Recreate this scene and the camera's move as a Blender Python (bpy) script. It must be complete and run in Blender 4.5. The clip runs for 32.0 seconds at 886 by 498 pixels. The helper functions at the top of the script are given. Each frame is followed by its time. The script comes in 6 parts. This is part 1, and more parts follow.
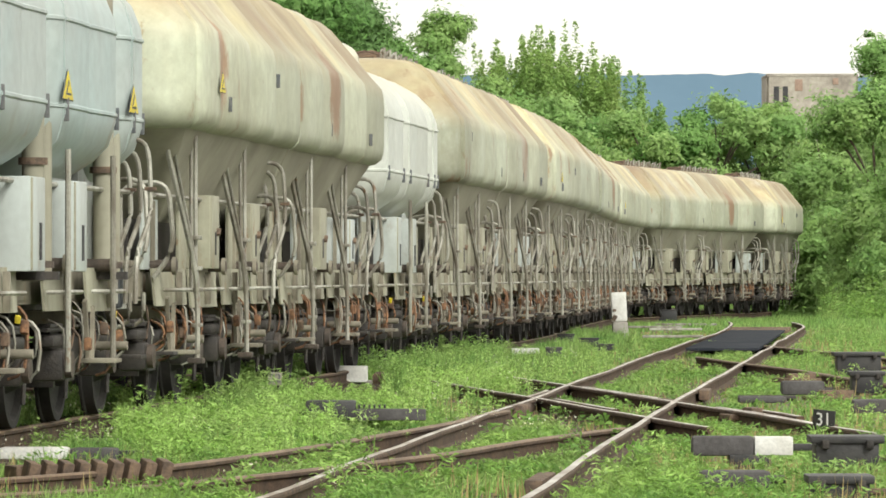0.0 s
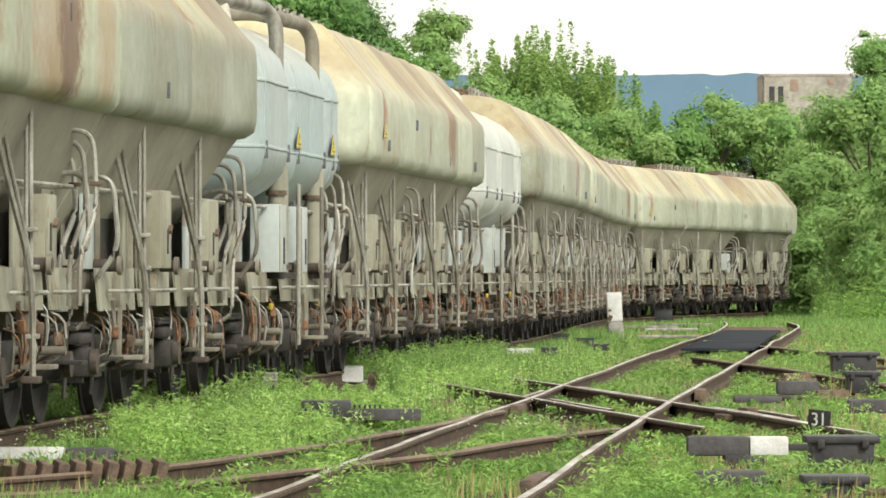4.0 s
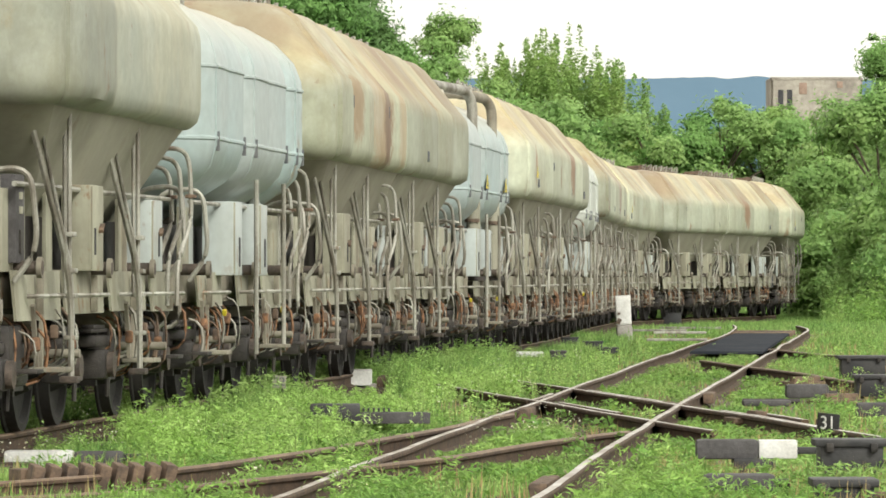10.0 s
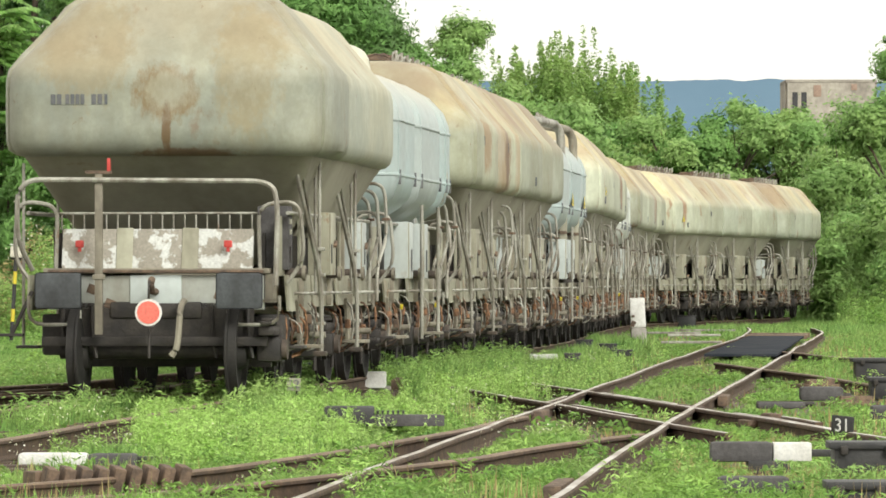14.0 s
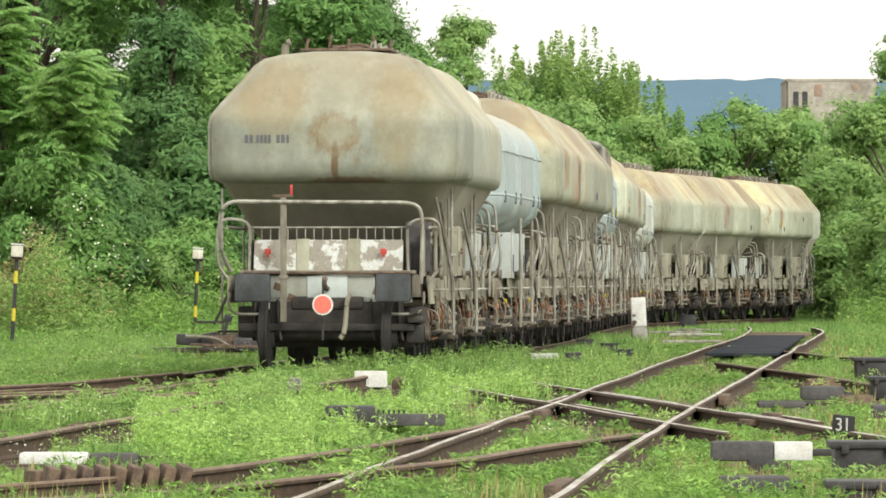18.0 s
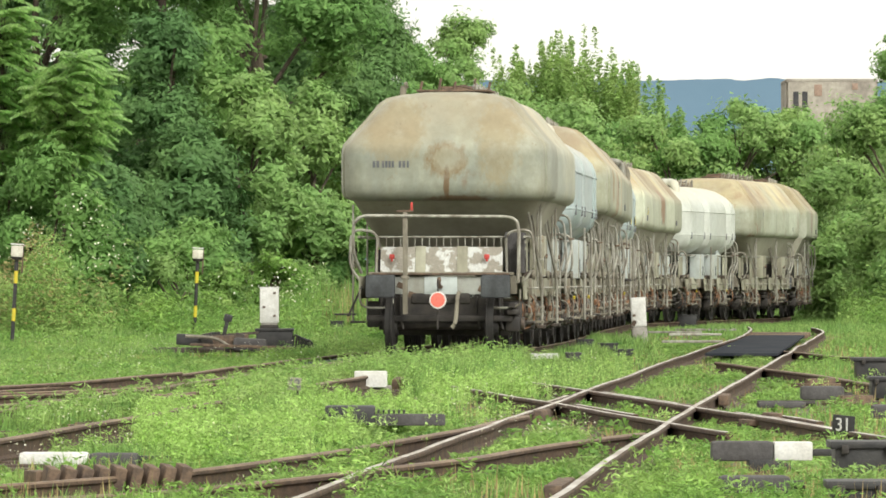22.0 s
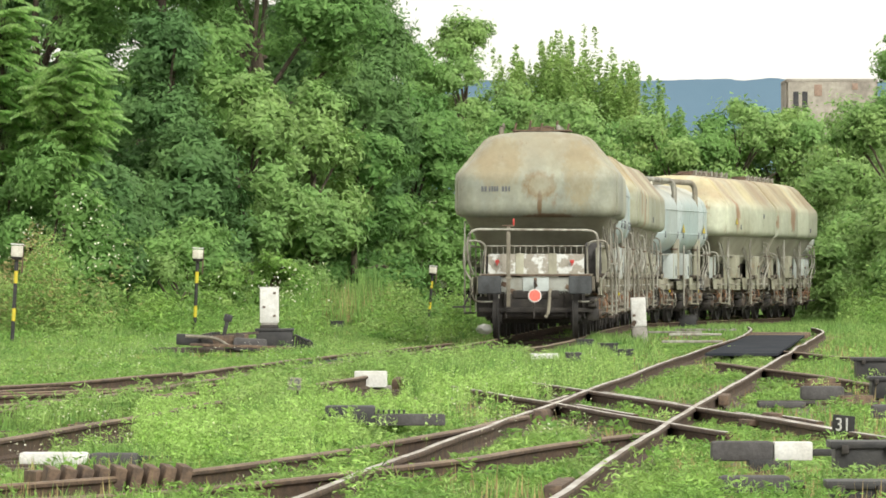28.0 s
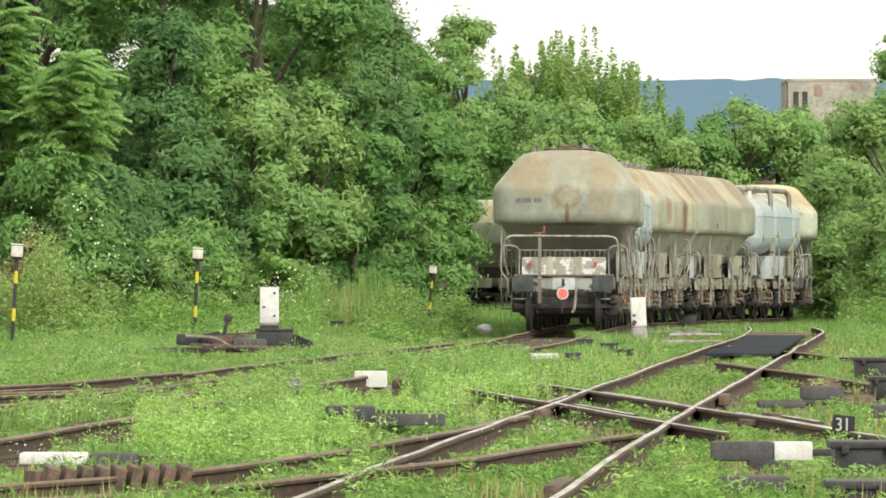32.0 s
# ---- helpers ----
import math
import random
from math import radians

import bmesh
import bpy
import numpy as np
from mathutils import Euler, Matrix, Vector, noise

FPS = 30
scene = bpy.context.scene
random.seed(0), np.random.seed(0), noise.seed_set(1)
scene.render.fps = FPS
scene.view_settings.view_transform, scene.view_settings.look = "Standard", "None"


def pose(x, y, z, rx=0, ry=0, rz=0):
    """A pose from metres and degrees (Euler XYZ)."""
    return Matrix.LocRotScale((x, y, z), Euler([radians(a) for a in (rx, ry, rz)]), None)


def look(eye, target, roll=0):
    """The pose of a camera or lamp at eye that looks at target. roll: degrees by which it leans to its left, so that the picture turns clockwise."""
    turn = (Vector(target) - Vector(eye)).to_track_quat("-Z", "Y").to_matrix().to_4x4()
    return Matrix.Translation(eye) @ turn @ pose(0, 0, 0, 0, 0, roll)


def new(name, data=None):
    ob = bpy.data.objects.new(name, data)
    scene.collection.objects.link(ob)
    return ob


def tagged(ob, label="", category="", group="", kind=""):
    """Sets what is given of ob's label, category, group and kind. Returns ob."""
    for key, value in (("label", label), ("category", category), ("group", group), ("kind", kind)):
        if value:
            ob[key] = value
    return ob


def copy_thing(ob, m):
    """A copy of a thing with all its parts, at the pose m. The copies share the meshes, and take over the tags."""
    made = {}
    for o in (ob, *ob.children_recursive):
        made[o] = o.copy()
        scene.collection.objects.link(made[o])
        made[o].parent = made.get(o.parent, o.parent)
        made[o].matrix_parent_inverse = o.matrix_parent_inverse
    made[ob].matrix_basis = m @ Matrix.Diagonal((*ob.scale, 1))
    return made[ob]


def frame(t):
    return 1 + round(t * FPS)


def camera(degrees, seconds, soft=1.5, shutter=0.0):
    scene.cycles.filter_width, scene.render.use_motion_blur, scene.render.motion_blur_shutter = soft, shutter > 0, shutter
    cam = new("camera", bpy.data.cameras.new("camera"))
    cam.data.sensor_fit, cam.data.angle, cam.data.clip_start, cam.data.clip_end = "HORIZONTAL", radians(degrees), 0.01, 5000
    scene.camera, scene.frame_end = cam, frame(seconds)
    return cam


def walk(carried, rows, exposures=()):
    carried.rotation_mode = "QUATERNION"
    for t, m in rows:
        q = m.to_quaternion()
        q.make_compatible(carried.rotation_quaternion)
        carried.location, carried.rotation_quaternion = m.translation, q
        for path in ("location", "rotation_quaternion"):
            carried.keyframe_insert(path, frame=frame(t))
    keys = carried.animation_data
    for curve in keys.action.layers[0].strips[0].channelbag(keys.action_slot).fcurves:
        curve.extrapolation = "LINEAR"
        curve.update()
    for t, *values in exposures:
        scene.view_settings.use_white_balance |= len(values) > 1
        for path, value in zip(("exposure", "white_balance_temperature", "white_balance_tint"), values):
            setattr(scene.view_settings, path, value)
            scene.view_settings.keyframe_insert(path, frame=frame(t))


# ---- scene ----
cam = camera(9.957, 32.0, soft=1.7)
EYE = (0.0, 0.0, 1.32)
TILT = 90.344
# seconds, turn to the left and turn upwards in degrees against the final aim
AIM = [
    (0, -0.2184, -0.0586), (0.5, -0.2355, -0.0344), (1, -0.2648, -0.0216), (1.5, -0.2674, -0.0312), (2, -0.2553, -0.0407),
    (2.5, -0.2094, -0.0407), (3, -0.2285, -0.0318), (3.5, -0.2578, -0.0407), (5.5, -0.2865, -0.0993), (6, -0.3062, -0.0796),
    (6.5, -0.3062, -0.0796), (7, -0.333, -0.0611), (7.5, -0.345, -0.0605), (8, -0.3355, -0.0605), (8.5, -0.3062, -0.0605),
    (9, -0.2648, -0.0407), (9.5, -0.1891, -0.0216), (10, -0.17, -0.021), (10.5, -0.1802, -0.0191), (11, -0.121, -0.0115),
    (11.5, -0.0828, -0.0019), (12, -0.0535, 0.0076), (12.5, -0.0433, 0.0076), (13, -0.0236, 0.0076), (13.5, -0.014, 0.0076),
    (14, -0.0095, 0.007), (14.5, -0.0038, 0.0038), (16.5, 0, 0), (32, 0, 0)
]
walk(cam, [(t, pose(*EYE, TILT + up, 0, left)) for t, left, up in AIM])

# ---- sky, sun and exposure ----
world = bpy.data.worlds.new("world")
scene.world = world
world.use_nodes = True
wn, wl = world.node_tree.nodes, world.node_tree.links
wn.clear()
sky = wn.new("ShaderNodeTexSky")
sky.sky_type, sky.sun_disc = "NISHITA", False
sky.sun_elevation, sky.sun_rotation = radians(35), radians(150)
sky.air_density, sky.dust_density, sky.ozone_density = 1.0, 3.0, 1.0
pale = wn.new("ShaderNodeHueSaturation")
pale.inputs["Saturation"].default_value = 0.25
veil = wn.new("ShaderNodeMix")
veil.data_type = "RGBA"
veil.inputs["Factor"].default_value = 0.75
veil.inputs["B"].default_value = (10.0, 9.7, 8.7, 1)
back = wn.new("ShaderNodeBackground")
back.inputs["Strength"].default_value = 0.10
wout = wn.new("ShaderNodeOutputWorld")
wl.new(sky.outputs["Color"], pale.inputs["Color"])
wl.new(pale.outputs["Color"], veil.inputs["A"])
wl.new(veil.outputs["Result"], back.inputs["Color"])
wl.new(back.outputs["Background"], wout.inputs["Surface"])

sun = new("sun", bpy.data.lights.new("sun", "SUN"))
sun.data.energy, sun.data.angle, sun.data.color = 1.9, radians(25), (0.98, 0.975, 0.89)
sun.matrix_world = look((28, -50, 40), (0, 0, 0))
scene.view_settings.exposure = 0.50


# ---- materials ----
def material(name, base, other, scale=3.0, rough=0.7, metal=0.0, bump=0.2, fine=40.0, stretch=(1, 1, 1),
             rust=None, rust_from=0.6, rust_scale=2.5, roof=None, roof_z=3.2, island=0.0, space="Object", sheen=0.0, thin=0.0, plates=False, speck=0.35, stains=(), edge=(0.38, 0.62), brown=0.55):
    """Two colours mixed by noise, with fine grain, optional rust patches, dust on the roof and a shade of its own per piece."""
    m = bpy.data.materials.new(name)
    m.use_nodes = True
    n, l = m.node_tree.nodes, m.node_tree.links
    shader = n["Principled BSDF"]
    co = n.new("ShaderNodeTexCoord")
    info = n.new("ShaderNodeObjectInfo")
    shift = n.new("ShaderNodeVectorMath")
    shift.operation = "MULTIPLY_ADD"
    shift.inputs[1].default_value = (1, 1, 1)
    l.new(co.outputs[space], shift.inputs[0])
    if space == "Object":
        spread = n.new("ShaderNodeMath")
        spread.operation = "MULTIPLY"
        spread.inputs[1].default_value = 37.0
        l.new(info.outputs["Random"], spread.inputs[0])
        l.new(spread.outputs[0], shift.inputs[2])

    def noise_at(size, detail=4.0, grow=(1, 1, 1), harsh=0.6):
        mp = n.new("ShaderNodeMapping")
        mp.inputs["Scale"].default_value = grow
        l.new(shift.outputs[0], mp.inputs["Vector"])
        nz = n.new("ShaderNodeTexNoise")
        nz.inputs["Scale"].default_value, nz.inputs["Detail"].default_value = size, detail
        nz.inputs["Roughness"].default_value = harsh
        l.new(mp.outputs[0], nz.inputs["Vector"])
        return nz.outputs["Fac"]

    def ramp(fac, lo, hi):
        r = n.new("ShaderNodeMapRange")
        r.inputs["From Min"].default_value, r.inputs["From Max"].default_value = lo, hi
        l.new(fac, r.inputs["Value"])
        return r.outputs["Result"]

    def blend(fac, a, b, how="MIX"):
        x = n.new("ShaderNodeMix")
        x.data_type, x.blend_type = "RGBA", how
        for socket, v in (("Factor", fac), ("A", a), ("B", b)):
            if isinstance(v, (tuple, float, int)):
                x.inputs[socket].default_value = (*v, 1) if isinstance(v, tuple) else v
            else:
                l.new(v, x.inputs[socket])
        return x.outputs["Result"]

    def times(a, b):
        x = n.new("ShaderNodeMath")
        x.operation = "MULTIPLY"
        l.new(a, x.inputs[0])
        if isinstance(b, float):
            x.inputs[1].default_value = b
        else:
            l.new(b, x.inputs[1])
        return x.outputs[0]

    color = blend(ramp(noise_at(scale, 5.0, stretch), *edge), base, other)
    grain = noise_at(fine, 3.0)
    color = blend(speck, color, blend(ramp(grain, 0.3, 0.7), (0.45, 0.45, 0.45), (1.4, 1.4, 1.4)), "MULTIPLY")
    if roof:
        sep = n.new("ShaderNodeSeparateXYZ")
        l.new(co.outputs["Object"], sep.inputs[0])
        high = ramp(sep.outputs["Z"], roof_z - 0.15, roof_z + 0.25)
        streak = ramp(noise_at(0.9, 4.0, (0.5, 0.8, 0.25)), 0.24, 0.52)
        tone = blend(ramp(noise_at(1.3, 3.0, (0.3, 0.6, 0.3)), 0.4, 0.62), roof[0], roof[1])
        color = blend(times(high, streak), color, tone)
    if rust:
        spot = ramp(noise_at(rust_scale, 6.0, (1, 1, 0.55), 0.7), rust_from, rust_from + 0.06)
        wide = ramp(noise_at(0.55, 3.0, (1, 1.2, 0.5)), 0.45, 0.62)
        color = blend(times(times(spot, wide), 0.85), color, rust)
    for place, reach, ink, weight in stains:
        away = n.new("ShaderNodeVectorMath")
        away.operation = "SUBTRACT"
        away.inputs[1].default_value = place
        l.new(co.outputs["Object"], away.inputs[0])
        squeeze = n.new("ShaderNodeVectorMath")
        squeeze.operation = "DIVIDE"
        squeeze.inputs[1].default_value = reach
        l.new(away.outputs[0], squeeze.inputs[0])
        far_off = n.new("ShaderNodeVectorMath")
        far_off.operation = "LENGTH"
        l.new(squeeze.outputs[0], far_off.inputs[0])
        ragged = n.new("ShaderNodeMath")
        ragged.operation = "ADD"
        l.new(far_off.outputs["Value"], ragged.inputs[0])
        l.new(times(noise_at(11.0, 7.0, (1, 0.6, 0.5), 0.75), 1.7), ragged.inputs[1])
        inside = n.new("ShaderNodeMapRange")
        inside.inputs["From Min"].default_value, inside.inputs["From Max"].default_value = 1.98, 1.62
        l.new(ragged.outputs[0], inside.inputs["Value"])
        color = blend(times(inside.outputs["Result"], weight), color, ink)
    if plates:
        plate = n.new("ShaderNodeAttribute")
        plate.attribute_name = "plate"
        tint = n.new("ShaderNodeMapRange")
        tint.inputs["To Min"].default_value, tint.inputs["To Max"].default_value = 0.80, 1.18
        l.new(plate.outputs["Fac"], tint.inputs["Value"])
        drip = ramp(noise_at(2.4, 5.0, (0.7, 1.5, 0.13), 0.65), 0.54, 0.70)
        color = blend(times(drip, 0.20), color, (0.30, 0.235, 0.14))
        pale_run = ramp(noise_at(1.4, 6.0, (1.0, 0.9, 0.6), 0.7), 0.52, 0.70)
        color = blend(times(pale_run, 0.45), color, (0.56, 0.585, 0.51))
        cloud = ramp(noise_at(4.5, 6.0, (1, 0.8, 0.8), 0.75), 0.35, 0.65)
        color = blend(0.55, color, blend(cloud, (0.80, 0.79, 0.74), (1.15, 1.15, 1.15)), "MULTIPLY")
        spots = ramp(noise_at(9.0, 4.0, (1, 0.7, 0.7), 0.7), 0.66, 0.72)
        color = blend(times(spots, 0.6), color, (0.22, 0.13, 0.07))
        if roof:
            worn_sheet = ramp(plate.outputs["Fac"], 0.42, 0.22)
            ragged_edge = ramp(noise_at(2.2, 5.0, (0.6, 0.8, 0.3)), 0.30, 0.55)
            color = blend(times(times(worn_sheet, ragged_edge), times(high, brown)), color, (0.30, 0.20, 0.125))
        tone_of = n.new("ShaderNodeHueSaturation")
        l.new(tint.outputs["Result"], tone_of.inputs["Value"])
        l.new(color, tone_of.inputs["Color"])
        color = tone_of.outputs["Color"]
    if island:
        geo = n.new("ShaderNodeNewGeometry")
        lift = n.new("ShaderNodeMapRange")
        lift.inputs["To Min"].default_value, lift.inputs["To Max"].default_value = 1 - island, 1 + island
        l.new(geo.outputs["Random Per Island"], lift.inputs["Value"])
        hue = n.new("ShaderNodeHueSaturation")
        l.new(lift.outputs["Result"], hue.inputs["Value"])
        l.new(color, hue.inputs["Color"])
        color = hue.outputs["Color"]
    l.new(color, shader.inputs["Base Color"])
    shader.inputs["Roughness"].default_value, shader.inputs["Metallic"].default_value = rough, metal
    if sheen:
        shader.inputs["Specular IOR Level"].default_value = sheen
    if bump:
        b = n.new("ShaderNodeBump")
        b.inputs["Strength"].default_value, b.inputs["Distance"].default_value = bump, 0.02
        l.new(grain, b.inputs["Height"])
        l.new(b.outputs["Normal"], shader.inputs["Normal"])
    if thin:
        glow = n.new("ShaderNodeBsdfTranslucent")
        l.new(color, glow.inputs["Color"])
        both = n.new("ShaderNodeMixShader")
        both.inputs["Fac"].default_value = thin
        l.new(shader.outputs["BSDF"], both.inputs[1])
        l.new(glow.outputs["BSDF"], both.inputs[2])
        l.new(both.outputs["Shader"], n["Material Output"].inputs["Surface"])
    return m


RUST = (0.25, 0.135, 0.065)
ROOF_DUST = ((0.36, 0.285, 0.19), (0.53, 0.47, 0.285))
TANK_BEIGE = material("weathered beige paint", (0.455, 0.49, 0.39), (0.33, 0.34, 0.25), 1.0, 0.55, 0, 0.05, 8, (1, 0.45, 0.5), RUST, 0.575, 1.6, ROOF_DUST, plates=True, speck=0.16, stains=())
TANK_CREAM = material("weathered cream paint", (0.50, 0.53, 0.41), (0.37, 0.38, 0.28), 0.9, 0.55, 0, 0.05, 8, (1, 0.45, 0.5), RUST, 0.58, 1.6, ROOF_DUST, plates=True, speck=0.16, stains=[((1.5, -1.6, 3.0), (0.5, 0.35, 0.5), (0.30, 0.15, 0.08), 0.8)])
TANK_RUSTY = material("weathered beige paint with rust", (0.475, 0.51, 0.385), (0.345, 0.35, 0.25), 1.0, 0.55, 0, 0.05, 8, (1, 0.45, 0.5), RUST, 0.57, 1.6, ROOF_DUST, plates=True, speck=0.16, stains=[((1.5, 1.3, 2.95), (0.6, 1.1, 0.7), (0.40, 0.29, 0.17), 0.85), ((1.55, 1.75, 2.85), (0.4, 0.6, 0.55), (0.19, 0.11, 0.065), 0.9), ((1.5, 3.3, 2.9), (0.5, 0.5, 0.6), (0.42, 0.32, 0.19), 0.8), ((1.55, -1.4, 2.95), (0.4, 0.35, 0.4), (0.30, 0.18, 0.09), 0.7)])
HOPPER = material("cement-grey hopper steel", (0.36, 0.35, 0.27), (0.265, 0.255, 0.195), 0.9, 0.75, 0, 0.03, 9, (1, 0.7, 0.6), (0.17, 0.11, 0.06), 0.60, 2.0, speck=0.12)
TANK_BLUE = material("pale blue-grey paint", (0.405, 0.46, 0.445), (0.37, 0.465, 0.46), 0.9, 0.42, 0, 0.04, 7, (1, 0.4, 0.5), (0.30, 0.22, 0.13), 0.60, 1.6, ((0.46, 0.44, 0.36), (0.52, 0.50, 0.42)), 3.3, speck=0.22, edge=(0.45, 0.66))
TANK_WHITE = material("dusty white paint", (0.58, 0.61, 0.56), (0.48, 0.50, 0.44), 1.0, 0.42, 0, 0.04, 7, (1, 0.4, 0.5), (0.30, 0.22, 0.13), 0.62, 1.6, ((0.56, 0.54, 0.42), (0.60, 0.58, 0.48)), 3.3, speck=0.18)
TANK_GREY = material("cement-dusted grey paint", (0.31, 0.335, 0.28), (0.365, 0.37, 0.28), 1.1, 0.55, 0, 0.05, 8, (1, 0.45, 0.5), RUST, 0.61, 1.6, ((0.40, 0.35, 0.24), (0.45, 0.43, 0.315)), plates=True, brown=0.12, speck=0.16, stains=[((0.06, -3.5, 2.98), (0.32, 0.6, 0.28), (0.25, 0.165, 0.065), 0.8), ((0.06, -3.5, 3.0), (0.215, 0.6, 0.175), (0.40, 0.385, 0.28), 0.75), ((0.06, -3.5, 2.62), (0.045, 0.6, 0.28), (0.18, 0.11, 0.05), 0.9), ((0.25, -3.4, 2.38), (0.50, 0.7, 0.06), (0.20, 0.12, 0.06), 0.8), ((-0.75, -3.2, 3.45), (0.45, 0.9, 0.6), (0.34, 0.265, 0.14), 0.5), ((0.85, -3.2, 3.25), (0.35, 0.9, 0.7), (0.36, 0.28, 0.14), 0.5)])
DUSTY = material("dusty grey-beige steel", (0.31, 0.285, 0.22), (0.17, 0.15, 0.115), 3.0, 0.75, 0, 0.1, 16, (1, 1, 0.4), RUST, 0.60, 5.0, speck=0.2)
PANEL = material("pale dusty panel", (0.42, 0.415, 0.315), (0.24, 0.225, 0.165), 2.2, 0.65, 0, 0.06, 14, (1, 1, 0.3), (0.24, 0.13, 0.06), 0.57, 4.0, speck=0.15, edge=(0.36, 0.66))
WHITE_PANEL = material("pale blue-white painted panel", (0.52, 0.57, 0.555), (0.42, 0.45, 0.42), 2.0, 0.5, 0, 0.04, 12, (1, 1, 0.3), RUST, 0.58, 4.0, speck=0.12)
TUBE = material("dusty grey pipe", (0.44, 0.435, 0.375), (0.19, 0.17, 0.135), 5.0, 0.45, 0.2, 0.1, 50, (1, 1, 0.3), (0.20, 0.11, 0.055), 0.58, 8.0, speck=0.3)
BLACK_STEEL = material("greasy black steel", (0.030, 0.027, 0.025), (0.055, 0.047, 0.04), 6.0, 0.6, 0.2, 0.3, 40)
WHEEL_IRON = material("sooty wheel iron", (0.016, 0.015, 0.014), (0.028, 0.025, 0.022), 6.0, 0.8, 0.0, 0.2, 30)
BLACK_PAINT = material("black painted iron", (0.025, 0.025, 0.027), (0.045, 0.043, 0.042), 6.0, 0.5, 0.0, 0.2, 40)
ORANGE_PIPE = material("orange rusted pipework", (0.33, 0.17, 0.085), (0.10, 0.055, 0.035), 14.0, 0.75, 0, 0.4, 60)
BROWN_GEAR = material("brown rusted gear", (0.20, 0.135, 0.09), (0.09, 0.064, 0.048), 9.0, 0.8, 0, 0.4, 50)
AXLE_IRON = material("oily dark brown iron", (0.105, 0.08, 0.062), (0.055, 0.044, 0.036), 9.0, 0.7, 0, 0.4, 50)
YELLOW = material("yellow paint", (0.75, 0.62, 0.03), (0.62, 0.50, 0.05), 5.0, 0.5, 0, 0.05)
RED = material("red paint", (0.55, 0.06, 0.05), (0.42, 0.06, 0.05), 8.0, 0.5, 0, 0.05)
DISC_RED = material("coral red reflector", (0.85, 0.20, 0.15), (0.80, 0.17, 0.13), 8.0, 0.4, 0, 0.0)
WHITE = material("white paint", (0.78, 0.78, 0.75), (0.62, 0.61, 0.57), 5.0, 0.6, 0, 0.1)
PEELED = material("white paint peeling off grey-brown sheet", (0.31, 0.285, 0.235), (0.60, 0.61, 0.58), 6.0, 0.65, 0, 0.2, 40, edge=(0.50, 0.55))
RAIL_SIDE = material("rusted rail", (0.115, 0.073, 0.046), (0.06, 0.04, 0.028), 8.0, 0.85, 0.0, 0.3, 50, space="Object")
RAIL_TOP = material("worn rail head", (0.25, 0.175, 0.115), (0.155, 0.105, 0.07), 2.0, 0.6, 0.1, 0.1, 30)
RAIL_BRIGHT = material("polished rail head", (0.62, 0.59, 0.54), (0.28, 0.22, 0.165), 1.4, 0.4, 0.3, 0.05, 30, speck=0.3)
SLEEPER = material("weathered sleeper wood", (0.12, 0.085, 0.06), (0.07, 0.05, 0.038), 6.0, 0.9, 0, 0.5, 30, (0.3, 4, 4))
CONCRETE = material("grey concrete", (0.42, 0.40, 0.36), (0.30, 0.28, 0.25), 6.0, 0.9, 0, 0.3, 50)
DARK_CONCRETE = material("dark grey painted block", (0.10, 0.095, 0.095), (0.065, 0.06, 0.06), 6.0, 0.8, 0, 0.3, 40)
SOIL = material("soil and old ballast", (0.15, 0.12, 0.095), (0.095, 0.105, 0.06), 0.9, 0.95, 0, 0.6, 18, space="Object")
STONE = material("rust-dusted ballast stone", (0.24, 0.19, 0.15), (0.13, 0.10, 0.08), 6.0, 0.9, 0, 0.0, 20, island=0.5)
GRASS = material("grass", (0.15, 0.31, 0.075), (0.325, 0.475, 0.14), 0.9, 0.6, 0, 0.0, 5, edge=(0.36, 0.64), island=0.4, sheen=0.3, thin=0.35)
DRY = material("dry grass", (0.42, 0.35, 0.15), (0.30, 0.22, 0.10), 2.0, 0.8, 0, 0.0, 10, island=0.3)
WEED = material("weed leaves", (0.17, 0.335, 0.075), (0.29, 0.46, 0.11), 1.2, 0.55, 0, 0.0, 8, island=0.4, sheen=0.3, thin=0.4)
WEED_LIME = material("lime green feathery leaves", (0.36, 0.57, 0.14), (0.46, 0.65, 0.21), 1.2, 0.55, 0, 0.0, 8, island=0.4, sheen=0.3, thin=0.4)
WEED_PALE = material("pale green weed leaves", (0.23, 0.40, 0.10), (0.34, 0.48, 0.15), 1.2, 0.6, 0, 0.0, 8, island=0.4, sheen=0.3, thin=0.35)
FLOWER = material("white petals", (0.82, 0.82, 0.72), (0.80, 0.78, 0.50), 9.0, 0.7, 0, 0.0)
LEAF = material("green leaves", (0.15, 0.305, 0.085), (0.245, 0.42, 0.125), 0.22, 0.6, 0, 0.0, 3, island=0.25, sheen=0.22, thin=0.4)
LEAF_LIGHT = material("light green leaves and painted haze", (0.24, 0.41, 0.13), (0.34, 0.50, 0.17), 0.3, 0.5, 0, 0.0, 3, island=0.22, sheen=0.22, thin=0.4)
LEAF_YELLOW = material("yellow-green leaves", (0.26, 0.41, 0.12), (0.35, 0.48, 0.155), 0.3, 0.5, 0, 0.0, 3, island=0.22, sheen=0.22, thin=0.4)
LEAF_PALE = material("pale feathered leaves", (0.27, 0.48, 0.14), (0.37, 0.56, 0.19), 0.6, 0.45, 0, 0.0, 3, island=0.3, sheen=0.5, thin=0.5)
LEAF_DARK = material("dark green leaves and painted shade", (0.12, 0.245, 0.085), (0.185, 0.325, 0.11), 0.2, 0.6, 0, 0.0, 3, island=0.25, sheen=0.22, thin=0.4)
